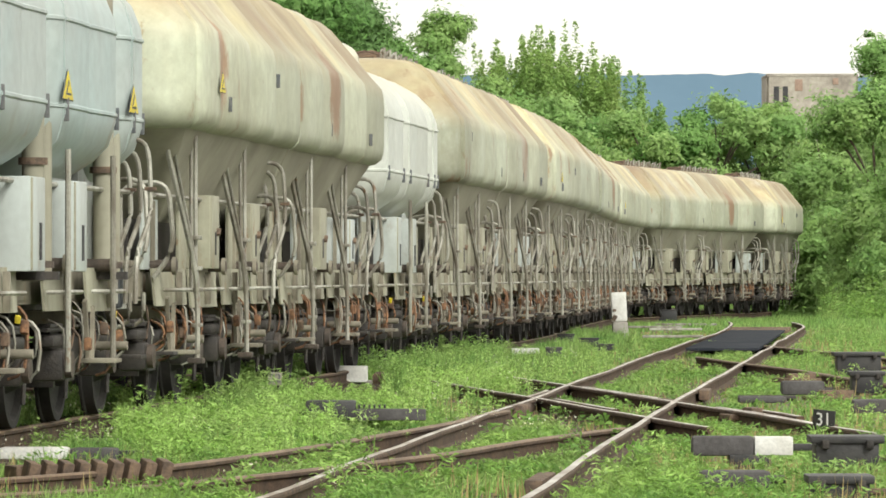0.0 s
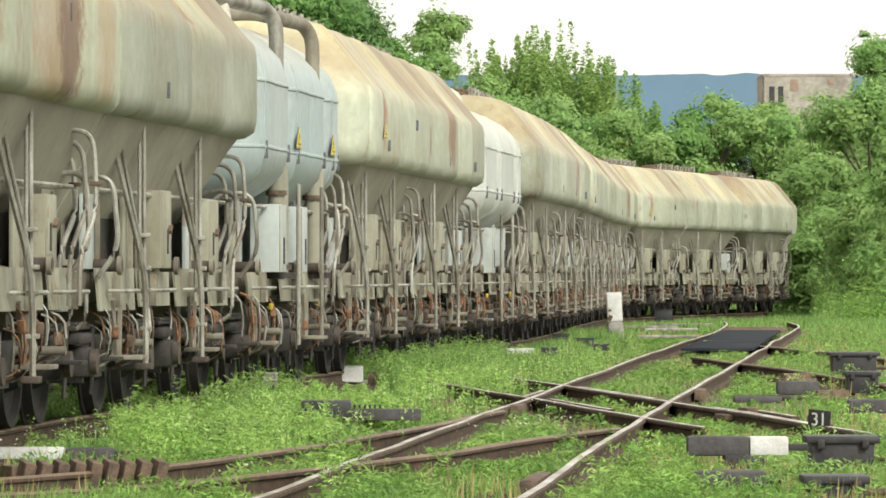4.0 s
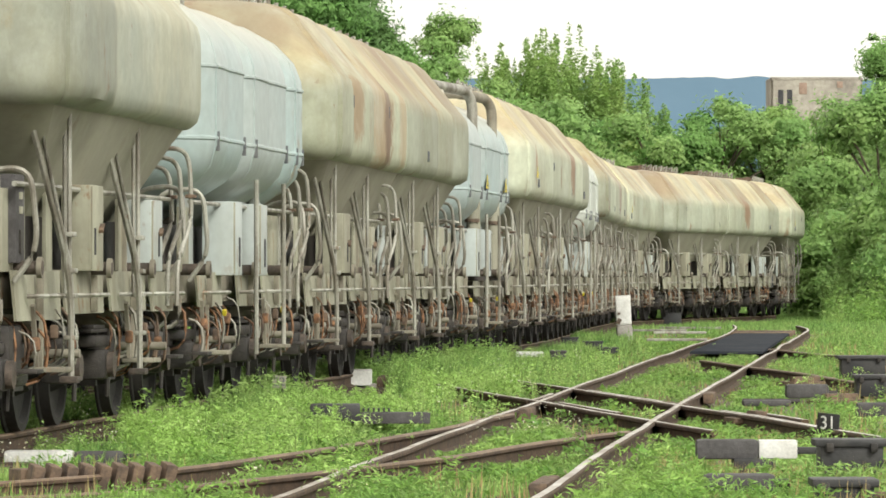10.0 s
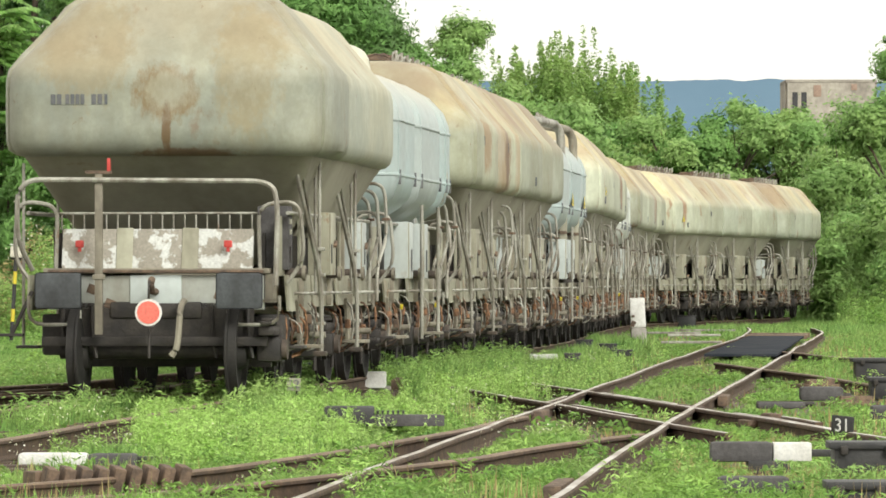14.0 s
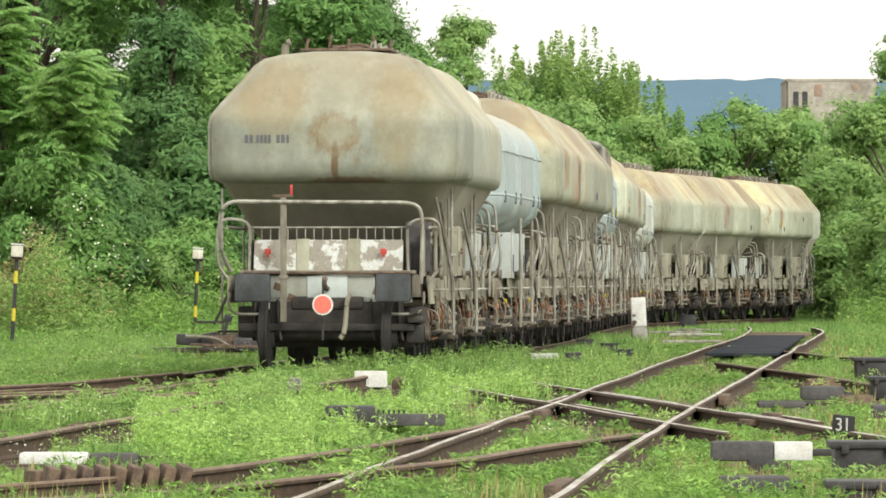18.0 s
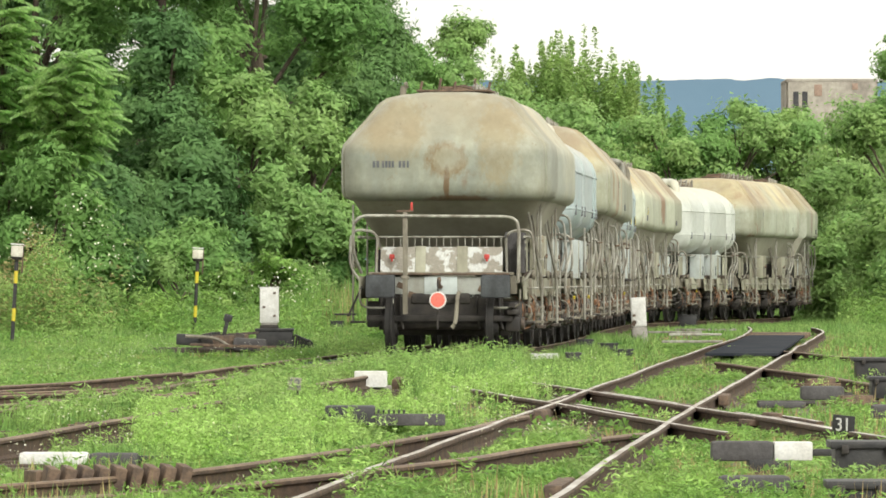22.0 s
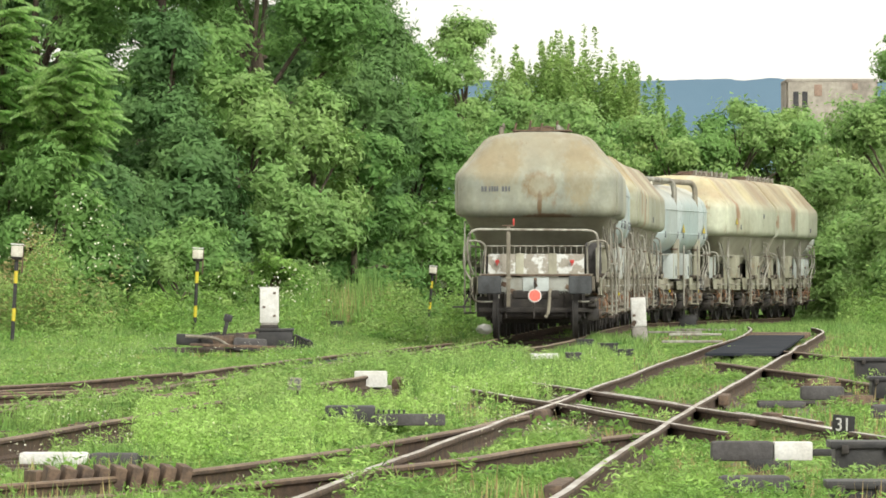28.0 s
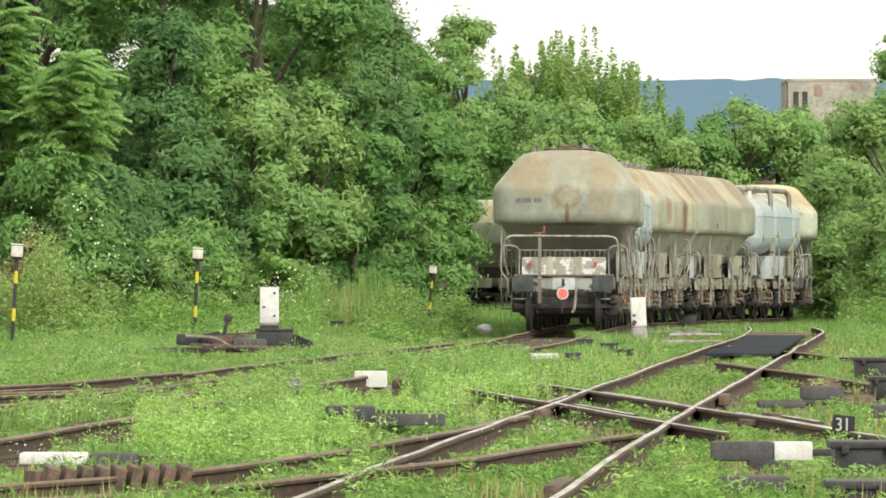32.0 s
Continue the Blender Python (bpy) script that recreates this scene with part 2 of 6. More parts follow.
BARK = material("tree bark", (0.12, 0.09, 0.065), (0.07, 0.055, 0.04), 5.0, 0.9, 0, 0.6, 30, (1, 1, 0.3))
# The blue of distance haze is put into the hill's base colour.
HILL = material("wooded hill with painted blue haze", (0.108, 0.188, 0.262), (0.100, 0.178, 0.252), 0.02, 1.0, 0, 0.0, 0.1, speck=0.03)
PLASTER = material("stained old plaster", (0.40, 0.37, 0.31), (0.25, 0.225, 0.19), 0.5, 0.9, 0, 0.2, 3, (1, 1, 0.4))
BRICKRED = material("bare faded brick", (0.36, 0.26, 0.20), (0.30, 0.21, 0.16), 3.0, 0.9, 0, 0.3, 10)
DARK_HOLE = material("dark interior", (0.04, 0.04, 0.045), (0.06, 0.06, 0.06), 2.0, 0.8)
GLASS_LAMP = material("milky lamp glass", (0.72, 0.70, 0.60), (0.60, 0.56, 0.46), 6.0, 0.35, 0, 0.0)
BUFFER_STEEL = material("dark worn buffer steel", (0.085, 0.093, 0.098), (0.045, 0.047, 0.05), 3.0, 0.8, 0.0, 0.1, 30, (1, 1, 0.5), (0.16, 0.10, 0.06), 0.62, 5.0)
BEAM_GREY = material("dusty grey-blue beam paint", (0.43, 0.45, 0.42), (0.29, 0.285, 0.24), 2.0, 0.65, 0, 0.05, 12, (1, 1, 0.5), (0.22, 0.13, 0.07), 0.56, 4.0, speck=0.15)
INK = material("dark stencilled paint", (0.10, 0.11, 0.12), (0.15, 0.15, 0.15), 9.0, 0.7)
PLATE_STEEL = material("dark steel plate", (0.030, 0.035, 0.045), (0.05, 0.053, 0.06), 1.5, 0.95, 0.0, 0.1, sheen=0.08)


# ---- mesh helpers ----
def bar(bm, size, at=(0, 0, 0), turn=(0, 0, 0), bevel=0.0, shape=None):
    """A bevelled box of that size, centred at at; shape is an optional matrix put on first."""
    made = bmesh.ops.create_cube(bm, size=1.0)["verts"]
    m = pose(*at, *turn) @ (shape or Matrix.Identity(4)) @ Matrix.Diagonal((*size, 1))
    bmesh.ops.transform(bm, matrix=m, verts=made)
    if bevel:
        edges = {e for v in made for e in v.link_edges}
        bmesh.ops.bevel(bm, geom=list(edges), offset=bevel, segments=2, profile=0.6, affect="EDGES")
    return bm


def cylinder(bm, r, depth, at=(0, 0, 0), turn=(0, 0, 0), seg=16, r2=None):
    made = bmesh.ops.create_cone(bm, cap_ends=True, segments=seg, radius1=r, radius2=r if r2 is None else r2, depth=depth)["verts"]
    bmesh.ops.transform(bm, matrix=pose(*at, *turn), verts=made)
    return bm


def tube(bm, points, r, seg=7):
    """A round pipe along a line of points."""
    pts = [Vector(p) for p in points]
    rings = []
    for i, p in enumerate(pts):
        d = (pts[min(i + 1, len(pts) - 1)] - pts[max(i - 1, 0)]).normalized()
        side = d.cross(Vector((0, 0, 1)) if abs(d.z) < 0.9 else Vector((1, 0, 0))).normalized()
        up = side.cross(d)
        rings.append([bm.verts.new(p + r * (math.cos(a) * side + math.sin(a) * up)) for a in [2 * math.pi * k / seg for k in range(seg)]])
    for a, b in zip(rings, rings[1:]):
        for k in range(seg):
            bm.faces.new((a[k], a[(k + 1) % seg], b[(k + 1) % seg], b[k]))
    bm.faces.new(rings[0])
    bm.faces.new(rings[-1][::-1])
    return bm


def bend(points, steps=5, r=0.16):
    """The points with every inner corner rounded off."""
    pts = [Vector(p) for p in points]
    out = [pts[0]]
    for a, b, c in zip(pts, pts[1:], pts[2:]):
        p, q = b.lerp(a, min(0.48, r / (a - b).length)), b.lerp(c, min(0.48, r / (c - b).length))
        for k in range(steps + 1):
            t = k / steps
            out.append(p.lerp(b, t).lerp(b.lerp(q, t), t))
    return out + [pts[-1]]


def finish(name, bm, mat, smooth=0.0):
    bmesh.ops.recalc_face_normals(bm, faces=bm.faces)
    me = bpy.data.meshes.new(name)
    bm.to_mesh(me)
    bm.free()
    me.materials.append(mat)
    if smooth:
        me.polygons.foreach_set("use_smooth", [True] * len(me.polygons))
        me.set_sharp_from_angle(angle=radians(smooth))
    return me


def part(name, bm, mat, parent, label="", smooth=40.0, m=None):
    ob = new(name, finish(name, bm, mat, smooth) if isinstance(bm, bmesh.types.BMesh) else bm)
    ob.parent = parent
    if m is not None:
        ob.matrix_basis = m
    return tagged(ob, label)


def thing(name, label, category, m=None, group="", kind=""):
    ob = new(name)
    if m is not None:
        ob.matrix_basis = m
    return tagged(ob, label, category, group, kind)


def solid(name, bm, mat, label, category, m=None, group="", kind="", smooth=40.0):
    ob = new(name, finish(name, bm, mat, smooth))
    if m is not None:
        ob.matrix_basis = m
    return tagged(ob, label, category, group, kind)


def B():
    return bmesh.new()


def spline(points, step):
    """Points every step metres along a smooth curve through (x, y) points."""
    p = [Vector((*q, 0)) for q in points]
    p = [2 * p[0] - p[1], *p, 2 * p[-1] - p[-2]]
    fine = []
    for a, b, c, d in zip(p, p[1:], p[2:], p[3:]):
        for k in range(40):
            t = k / 40
            fine.append(0.5 * (2 * b + (c - a) * t + (2 * a - 5 * b + 4 * c - d) * t * t + (3 * b - a - 3 * c + d) * t ** 3))
    fine.append(p[-2])
    run = np.concatenate([[0], np.cumsum([(b - a).length for a, b in zip(fine, fine[1:])])])
    at = np.arange(0, run[-1], step)
    xs, ys = np.interp(at, run, [q.x for q in fine]), np.interp(at, run, [q.y for q in fine])
    return np.stack([xs, ys], 1)


# ---- ground and backdrop ----
def ground_sheet():
    bm = B()
    ys = [-60, -20, 0, 15] + [25 + 1.5 * k for k in range(120)] + [230, 300, 450, 800, 1600, 3400]
    grid = []
    for y in ys:
        wide = max(60, 0.5 * abs(y))
        xs = [-wide * 6, -wide * 2, -40] + [-22 + 0.9 * k for k in range(50)] + [40, wide * 2, wide * 6]
        grid.append([bm.verts.new((x, y, (0.025 * noise.noise((x * 0.5, y * 0.35, 0)) - 0.08) if abs(x) < 30 and 20 < y < 210 else -0.08)) for x in xs])
    for a, b in zip(grid, grid[1:]):
        for k in range(len(a) - 1):
            bm.faces.new((a[k], a[k + 1], b[k + 1], b[k]))
    return solid("ground", bm, SOIL, "soil and old ballast overgrown with grass", "ground", kind="structure", smooth=60)


def hill():
    bm = B()
    xs = [-900 + 5 * k for k in range(440)]
    front = [bm.verts.new((x, 3000, -1)) for x in xs]
    ridge = [bm.verts.new((x, 3200, 128.0 - 0.00002 * (x - 130) ** 2 - 0.012 * abs(x - 150) + 3.0 * noise.noise((x * 0.011, 3, 0)) + 1.4 * noise.noise((x * 0.05, 9, 0)) + 0.9 * noise.noise((x * 0.16, 4, 0)))) for x in xs]
    rear = [bm.verts.new((x, 3800, -1)) for x in xs]
    for row, nxt in ((front, ridge), (ridge, rear)):
        for k in range(len(xs) - 1):
            bm.faces.new((row[k], row[k + 1], nxt[k + 1], nxt[k]))
    solid("backdrop", bm, HILL, "distant wooded hill ridge, blue haze painted into its colour", "hill", kind="structure", smooth=80)


def ruin():
    """The top of an old tower block above the trees."""
    tower = thing("old_building", "old plastered building with bare roof edge above the trees", "building", pose(27.2, 400, 0))
    part("wall", bar(B(), (6.9, 0.4, 16.9), (3.4, 0, 8.45), bevel=0.03), PLASTER, tower)
    part("wall", bar(bar(B(), (0.4, 6, 16.9), (0.0, 3.2, 8.45)), (0.4, 6, 16.9), (6.8, 3.2, 8.45)), PLASTER, tower)
    for x in (0.55, 1.25):
        part("window", bar(B(), (0.42, 0.12, 1.6), (x, -0.16, 15.3)), DARK_HOLE, tower, "empty dark window opening")
    part("roof", bar(B(), (7.2, 6.6, 0.3), (3.4, 3.1, 16.95), bevel=0.05), PLASTER, tower)
    part("brick_patch", bar(B(), (0.6, 0.05, 0.9), (2.3, -0.22, 16.2), bevel=0.02), BRICKRED, tower, "bare red bricks under fallen plaster")
    part("brick_patch", bar(B(), (0.45, 0.05, 0.5), (5.2, -0.22, 16.5), bevel=0.02), BRICKRED, tower, "bare red bricks under fallen plaster")


ground_sheet()
hill()
ruin()

# ---- tracks ----
RAIL_TOP_Z, TRAIN_RAIL_Z = 0.09, 0.17
TRAIN_PATH = [(-7.9, -8.0), (-5.55, 20.0), (-3.16, 45.0), (-1.17, 66.0), (0.22, 80.0), (1.55, 95.0), (2.62, 111.8), (3.66, 126.0), (4.5, 133.0), (6.1, 139.8),
              (7.9, 146.8), (9.3, 152.6), (9.95, 156.8), (9.9, 162.0), (9.2, 168.0), (7.6, 174.0), (4.5, 181.0), (0.0, 187.0), (-5.0, 191.0), (-12.0, 195.0), (-30.0, 207.0), (-100.0, 250.0)]
RAILS = {
    "straight": [[(-0.98, 27.3), (1.61, 56.8), (4.78, 92.2), (6.22, 107.5), (7.5, 124.0), (8.0, 133.0)],
                 [(0.50, 27.3), (2.13, 46.1), (3.20, 57.5), (6.55, 93.5), (7.95, 108.5), (9.05, 121.0), (9.5, 131.0)]],
    "left branch": [[(-3.6, 29.0), (-2.30, 31.3), (-1.51, 33.2), (-0.94, 36.0), (-0.11, 40.3), (0.80, 46.6)],
                    [(-2.9, 28.0), (-1.84, 29.4), (-1.24, 30.8), (-0.66, 32.3), (0.18, 35.0), (0.60, 37.0), (1.72, 41.4)]],
    "crossing": [[(0.27, 67.9), (1.61, 56.8), (2.52, 48.6), (3.08, 43.6), (3.60, 38.0)],
                 [(0.07, 58.9), (0.70, 54.2), (1.20, 50.3), (1.72, 45.6), (2.35, 40.6)]],
    "far left branch": [[(-5.6, 52.6), (-4.9, 56.2), (-4.22, 60.2), (-3.42, 66.3), (-2.74, 73.8), (-1.46, 85.2), (0.3, 99.0)],
                        [(-5.1, 46.5), (-4.36, 50.1), (-3.54, 54.2), (-3.2, 55.8)]],
    "right branch": [[(4.1, 76.0), (4.70, 67.1), (5.15, 56.8), (5.4, 47.0)], [(5.8, 90.0), (6.45, 80.8), (6.95, 72.3), (7.3, 64.0)]],
}
BRIGHT = ("straight", "crossing")


def rail_mesh(line, z, name, head):
    """The rail: foot, web and head with a crowned top, swept along a line."""
    shape = [(-0.07, -0.155), (0.07, -0.155), (0.07, -0.14), (0.012, -0.12), (0.012, -0.045), (0.036, -0.032), (0.036, -0.012), (0.026, 0), (0.004, 0.001), (-0.026, 0), (-0.036, -0.012), (-0.036, -0.032), (-0.012, -0.045), (-0.012, -0.12), (-0.07, -0.14)]
    verts, faces, mats = [], [], []
    n = len(shape)
    for i, p in enumerate(line):
        d = line[min(i + 1, len(line) - 1)] - line[max(i - 1, 0)]
        d = d / np.hypot(*d)
        dip = 0.016 * noise.noise((p[0] * 0.3, p[1] * 0.22, 5))
        p = p + np.array([0.035 * noise.noise((p[0] * 0.4, p[1] * 0.16, 11)) + 0.012 * noise.noise((p[0], p[1] * 0.6, 3)), 0.0])
        verts += [(p[0] + a * d[1], p[1] - a * d[0], z + b + dip) for a, b in shape]
        if i:
            for k in range(n):
                o, q = (i - 1) * n, i * n
                faces.append((o + k, o + (k + 1) % n, q + (k + 1) % n, q + k))
                mats.append(1 if k in (7, 8) or (head is RAIL_TOP and k in (6, 9)) else 0)
    faces += [tuple(range(n))[::-1], tuple(range((len(line) - 1) * n, len(line) * n))]
    mats += [0, 0]
    me = bpy.data.meshes.new(name)
    me.from_pydata(verts, [], faces)
    me.materials.append(RAIL_SIDE)
    me.materials.append(head)
    me.polygons.foreach_set("material_index", mats)
    return me


sleeper_mesh = finish("sleeper", bar(B(), (2.5, 0.25, 0.14), bevel=0.015), SLEEPER)
plate_mesh = finish("tie_plate", bar(B(), (0.34, 0.17, 0.03), bevel=0.006), BROWN_GEAR)
RAIL_LINES = []


def tracks():
    words = {"straight": "straight yard track with polished rail heads in grass", "left branch": "curved turnout track with rusty rails in grass", "crossing": "crossing track of worn rails between the grass",
             "far left branch": "rusty turnout track beside the train", "right branch": "rusty siding rails almost lost in grass"}
    for key, pair in RAILS.items():
        track = thing("track", words[key], "railway track", group="yard tracks")
        lines = [spline(r, 0.6) for r in pair]
        RAIL_LINES.extend(lines)
        for line in lines:
            part("rail", rail_mesh(line, RAIL_TOP_Z, "rail", RAIL_BRIGHT if key in BRIGHT else RAIL_TOP), None, track)
        a, b = lines
        if key in ("straight", "left branch"):
            for i in range(0, len(a) - 1):
                if a[i][1] > 95:
                    break
                j = int(np.argmin(np.hypot(*(b - a[i]).T)))
                mid, d = (a[i] + b[j]) / 2, b[j] - a[i]
                if 1.2 < np.hypot(*d) < 2.2:
                    part("sleeper", sleeper_mesh, None, track, m=pose(mid[0], mid[1], RAIL_TOP_Z - 0.225, 0, 0, math.degrees(math.atan2(d[1], d[0]))))
    # the train's own track
    track = thing("track", "main siding track with rusty rails under the train", "railway track", group="yard tracks")
    mid = spline(TRAIN_PATH, 0.65)
    mid = mid[(mid[:, 1] > 20)]
    step = np.gradient(mid, axis=0)
    step /= np.hypot(*step.T)[:, None]
    for s in (-0.755, 0.755):
        line = mid + s * np.stack([step[:, 1], -step[:, 0]], 1)
        RAIL_LINES.append(line)
        part("rail", rail_mesh(line, TRAIN_RAIL_Z, "rail", RAIL_TOP), None, track)
    for p, d in zip(mid, step):
        if p[1] < 125:
            part("sleeper", sleeper_mesh, None, track, m=pose(p[0], p[1], TRAIN_RAIL_Z - 0.225, 0, 0, -math.degrees(math.atan2(d[0], d[1]))))


tracks()


def track_fittings():
    """Frog blocks, check rails and the ribbed joint bars beside the rails."""
    bm = B()
    bar(bm, (0.12, 1.3, 0.10), (0, 0, 0.05), bevel=0.02)
    solid("check_rail_block", bm, BROWN_GEAR, "rusty check rail block beside a rail", "rail block", pose(0.73, 31.8, -0.04, 0, 0, -5))
    solid("check_rail_block", bar(B(), (0.11, 1.0, 0.11), (0, 0, 0.035), bevel=0.02), BROWN_GEAR, "rusty frog block between crossing rails", "rail block", pose(3.02, 54.5, 0, 0, 0, -5))
    solid("check_rail_block", bar(B(), (0.10, 1.2, 0.11), (0, 0, 0.03), bevel=0.02), BROWN_GEAR, "rusty frog block between crossing rails", "rail block", pose(2.45, 50.2, 0, 0, 0, 8))
    solid("check_rail_block", bar(B(), (0.12, 0.8, 0.11), (0, 0, 0.03), bevel=0.02), BROWN_GEAR, "rusty rail joint block beside a rail", "rail block", pose(0.92, 48.3, 0, 0, 0, -8))
    joint = thing("ribbed_rail_joint", "rusty ribbed heel block of a turnout beside the rail", "rail block", pose(-2.08, 31.9, 0.055, 0, 0, 24))
    part("bed", bar(B(), (1.0, 0.24, 0.14), (0, 0.12, 0.0), bevel=0.015), BROWN_GEAR, joint)
    for k in range(9):
        part("rib", bar(B(), (0.075, 0.14, 0.20), (-0.44 + 0.11 * k, -0.08, 0.0), (10, 10, 0), 0.012), BROWN_GEAR, joint)
    for at, turn in (((4.25, 53.0), -60), ((4.55, 62.0), -55), ((2.9, 46.0), 8), ((3.3, 43.2), 6)):
        solid("rail_chair", bar(bar(B(), (0.36, 0.5, 0.05), (0, 0, 0.03), bevel=0.01), (0.1, 0.4, 0.09), (0.08, 0, 0.07), bevel=0.01), BROWN_GEAR, "rusty slide chair under a switch rail", "rail chair", pose(*at, 0.0, 0, 0, turn), "slide chairs")
    # the steel sheet between the rails, with edge bars
    cover = thing("steel_cover", "dark wet steel cover sheet between the rails", "cover", pose(6.28, 99.5, 0.02, 0, 0, -5))
    part("sheet", bar(B(), (1.2, 31, 0.05), (0, 0, 0.06), bevel=0.01), PLATE_STEEL, cover)
    for y in (15.6, 12.0):
        part("edge_bar", bar(B(), (1.35, 0.2, 0.10), (0, y, 0.06), bevel=0.01), RAIL_TOP, cover, "worn steel edge bar")
    sheet = solid("steel_cover", bar(B(), (0.9, 7, 0.04), (0, 0, 0.05), bevel=0.01), PLATE_STEEL, "grey steel sheet lying between rails", "cover", pose(-1.25, 78.5, 0.02, 0, 0, -6))


def check_rails():
    """Short guard rails that lie beside the crossing's running rails."""
    for line in ([(1.78, 56.2), (2.30, 51.5), (2.46, 49.2)], [(2.75, 47.6), (3.02, 45.0), (3.35, 41.5)], [(3.0, 47.2), (3.3, 44.2)], [(1.30, 50.8), (1.80, 46.4)], [(1.02, 51.6), (1.38, 55.0)]):
        track = thing("guard_rail", "short polished guard rail at the crossing", "guard rail", group="guard rails")
        part("rail", rail_mesh(spline(line, 0.5), RAIL_TOP_Z - 0.004, "rail", RAIL_BRIGHT), None, track)


def turnout():
    """The blades and heel of the turnout beside the train's track."""
    track = thing("track", "rusty turnout blades and stub rails lying close together", "railway track", group="yard tracks")
    for line in ([(-4.85, 52.6), (-3.5, 55.4), (-2.26, 58.4)], [(-4.72, 51.6), (-3.4, 54.4), (-2.95, 55.6)], [(-5.1, 55.4), (-4.2, 60.0), (-3.3, 65.6)], [(-3.05, 52.3), (-2.6, 53.9), (-2.15, 56.0)], [(-2.95, 51.4), (-2.5, 53.2)]):
        run = spline(line, 0.5)
        RAIL_LINES.append(run)
        part("rail", rail_mesh(run, RAIL_TOP_Z + 0.045, "rail", RAIL_TOP), None, track)
    for x, y in ((-4.5, 53.2), (-4.0, 54.2), (-3.5, 55.2), (-3.0, 56.4), (-2.6, 57.4)):
        part("slide_chair", bar(bar(B(), (0.5, 0.22, 0.05), (0, 0, 0.02), bevel=0.01), (0.12, 0.2, 0.10), (0.14, 0, 0.06), bevel=0.01), BROWN_GEAR, track, m=pose(x, y, -0.02, 0, 0, -24))
    part("heel_block", bar(B(), (0.30, 0.9, 0.13), (0, 0, 0.05), bevel=0.02), BROWN_GEAR, track, m=pose(-3.15, 54.0, 0, 0, 0, -24))


track_fittings()
check_rails()
turnout()


# ---- lineside things ----
def counterweight(m, black, white, h, label, white_first=False):
    """A switch lever's painted counterweight: a rounded bar in two colours with its arm."""
    ob = thing("switch_weight", label, "switch counterweight", m, "switch levers")
    a, b = (white, black) if white_first else (black, white)
    ma, mb = (WHITE, DARK_CONCRETE) if white_first else (DARK_CONCRETE, WHITE)
    part("weight_end", bar(B(), (a, 0.2, h), (-a / 2, 0, h / 2 + 0.06), bevel=0.03), ma, ob, "white end" if white_first else "dark grey end")
    part("weight_end", bar(B(), (b, 0.19, h - 0.01), (b / 2 + 0.002, 0, h / 2 + 0.06), bevel=0.012 if not white_first else 0.03), mb, ob, "dark grey end" if white_first else "white end")
    part("lever_arm", bar(B(), (0.25, 0.06, 0.05), (b + 0.12, 0, 0.12), bevel=0.01), BLACK_PAINT, ob)
    part("foot", bar(B(), (0.3, 0.3, 0.1), (b - 0.3, 0.0, 0.02), bevel=0.01), BLACK_PAINT, ob)
    return ob


def switch_box(m, w=0.42, d=0.35, h=0.22, label="black cast iron switch box with a rimmed lid"):
    ob = thing("switch_box", label, "switch box", m, "switch boxes")
    part("body", bar(B(), (w * 0.86, d * 0.86, h), (0, 0, h / 2), bevel=0.015), BLACK_PAINT, ob)
    part("lid", bar(B(), (w, d, 0.05), (0, 0, h), bevel=0.012), BLACK_PAINT, ob)
    for x in (-0.3, 0.3):
        part("hinge", bar(B(), (0.05, 0.05, 0.06), (x * w, -d / 2, h - 0.03), bevel=0.01), BLACK_STEEL, ob)
    part("rod", cylinder(B(), 0.022, 0.7, (w / 2 + 0.28, 0, 0.09), (0, 90, 0)), BROWN_GEAR, ob, "rusty drive rod")
    return ob


def low_block(m, w, h, d, label):
    ob = thing("switch_weight", label, "switch counterweight", m, "switch levers")
    part("weight", bar(B(), (w, d, h), (0, 0, h / 2 + 0.02), bevel=0.035), DARK_CONCRETE, ob)
    part("axle", cylinder(B(), 0.03, w * 1.2, (0.05, 0, 0.07), (0, 90, 0)), BLACK_STEEL, ob)
    return ob


def text_on(body, parent, size, at, mat):
    cu = bpy.data.curves.new("digits", "FONT")
    cu.body, cu.size, cu.extrude, cu.align_x, cu.align_y = body, size, 0.002, "CENTER", "CENTER"
    cu.materials.append(mat)
    ob = new("digits", cu)
    ob.parent = parent
    ob.matrix_basis = pose(*at, 90, 0, 0)
    return ob


def number_sign(m, digits, board, ink, label, plate_at, w, h):
    ob = thing("number_sign", label, "sign", m, "number signs")
    part("post", cylinder(B(), 0.012, plate_at, (0, 0.012, plate_at / 2)), BLACK_STEEL, ob)
    part("plate", bar(B(), (w, 0.015, h), (-0.03, 0, plate_at), (0, 4, 0), 0.003), board, ob)
    text_on(digits, ob, h * 0.95, (-0.03, -0.011, plate_at), ink)
    return ob


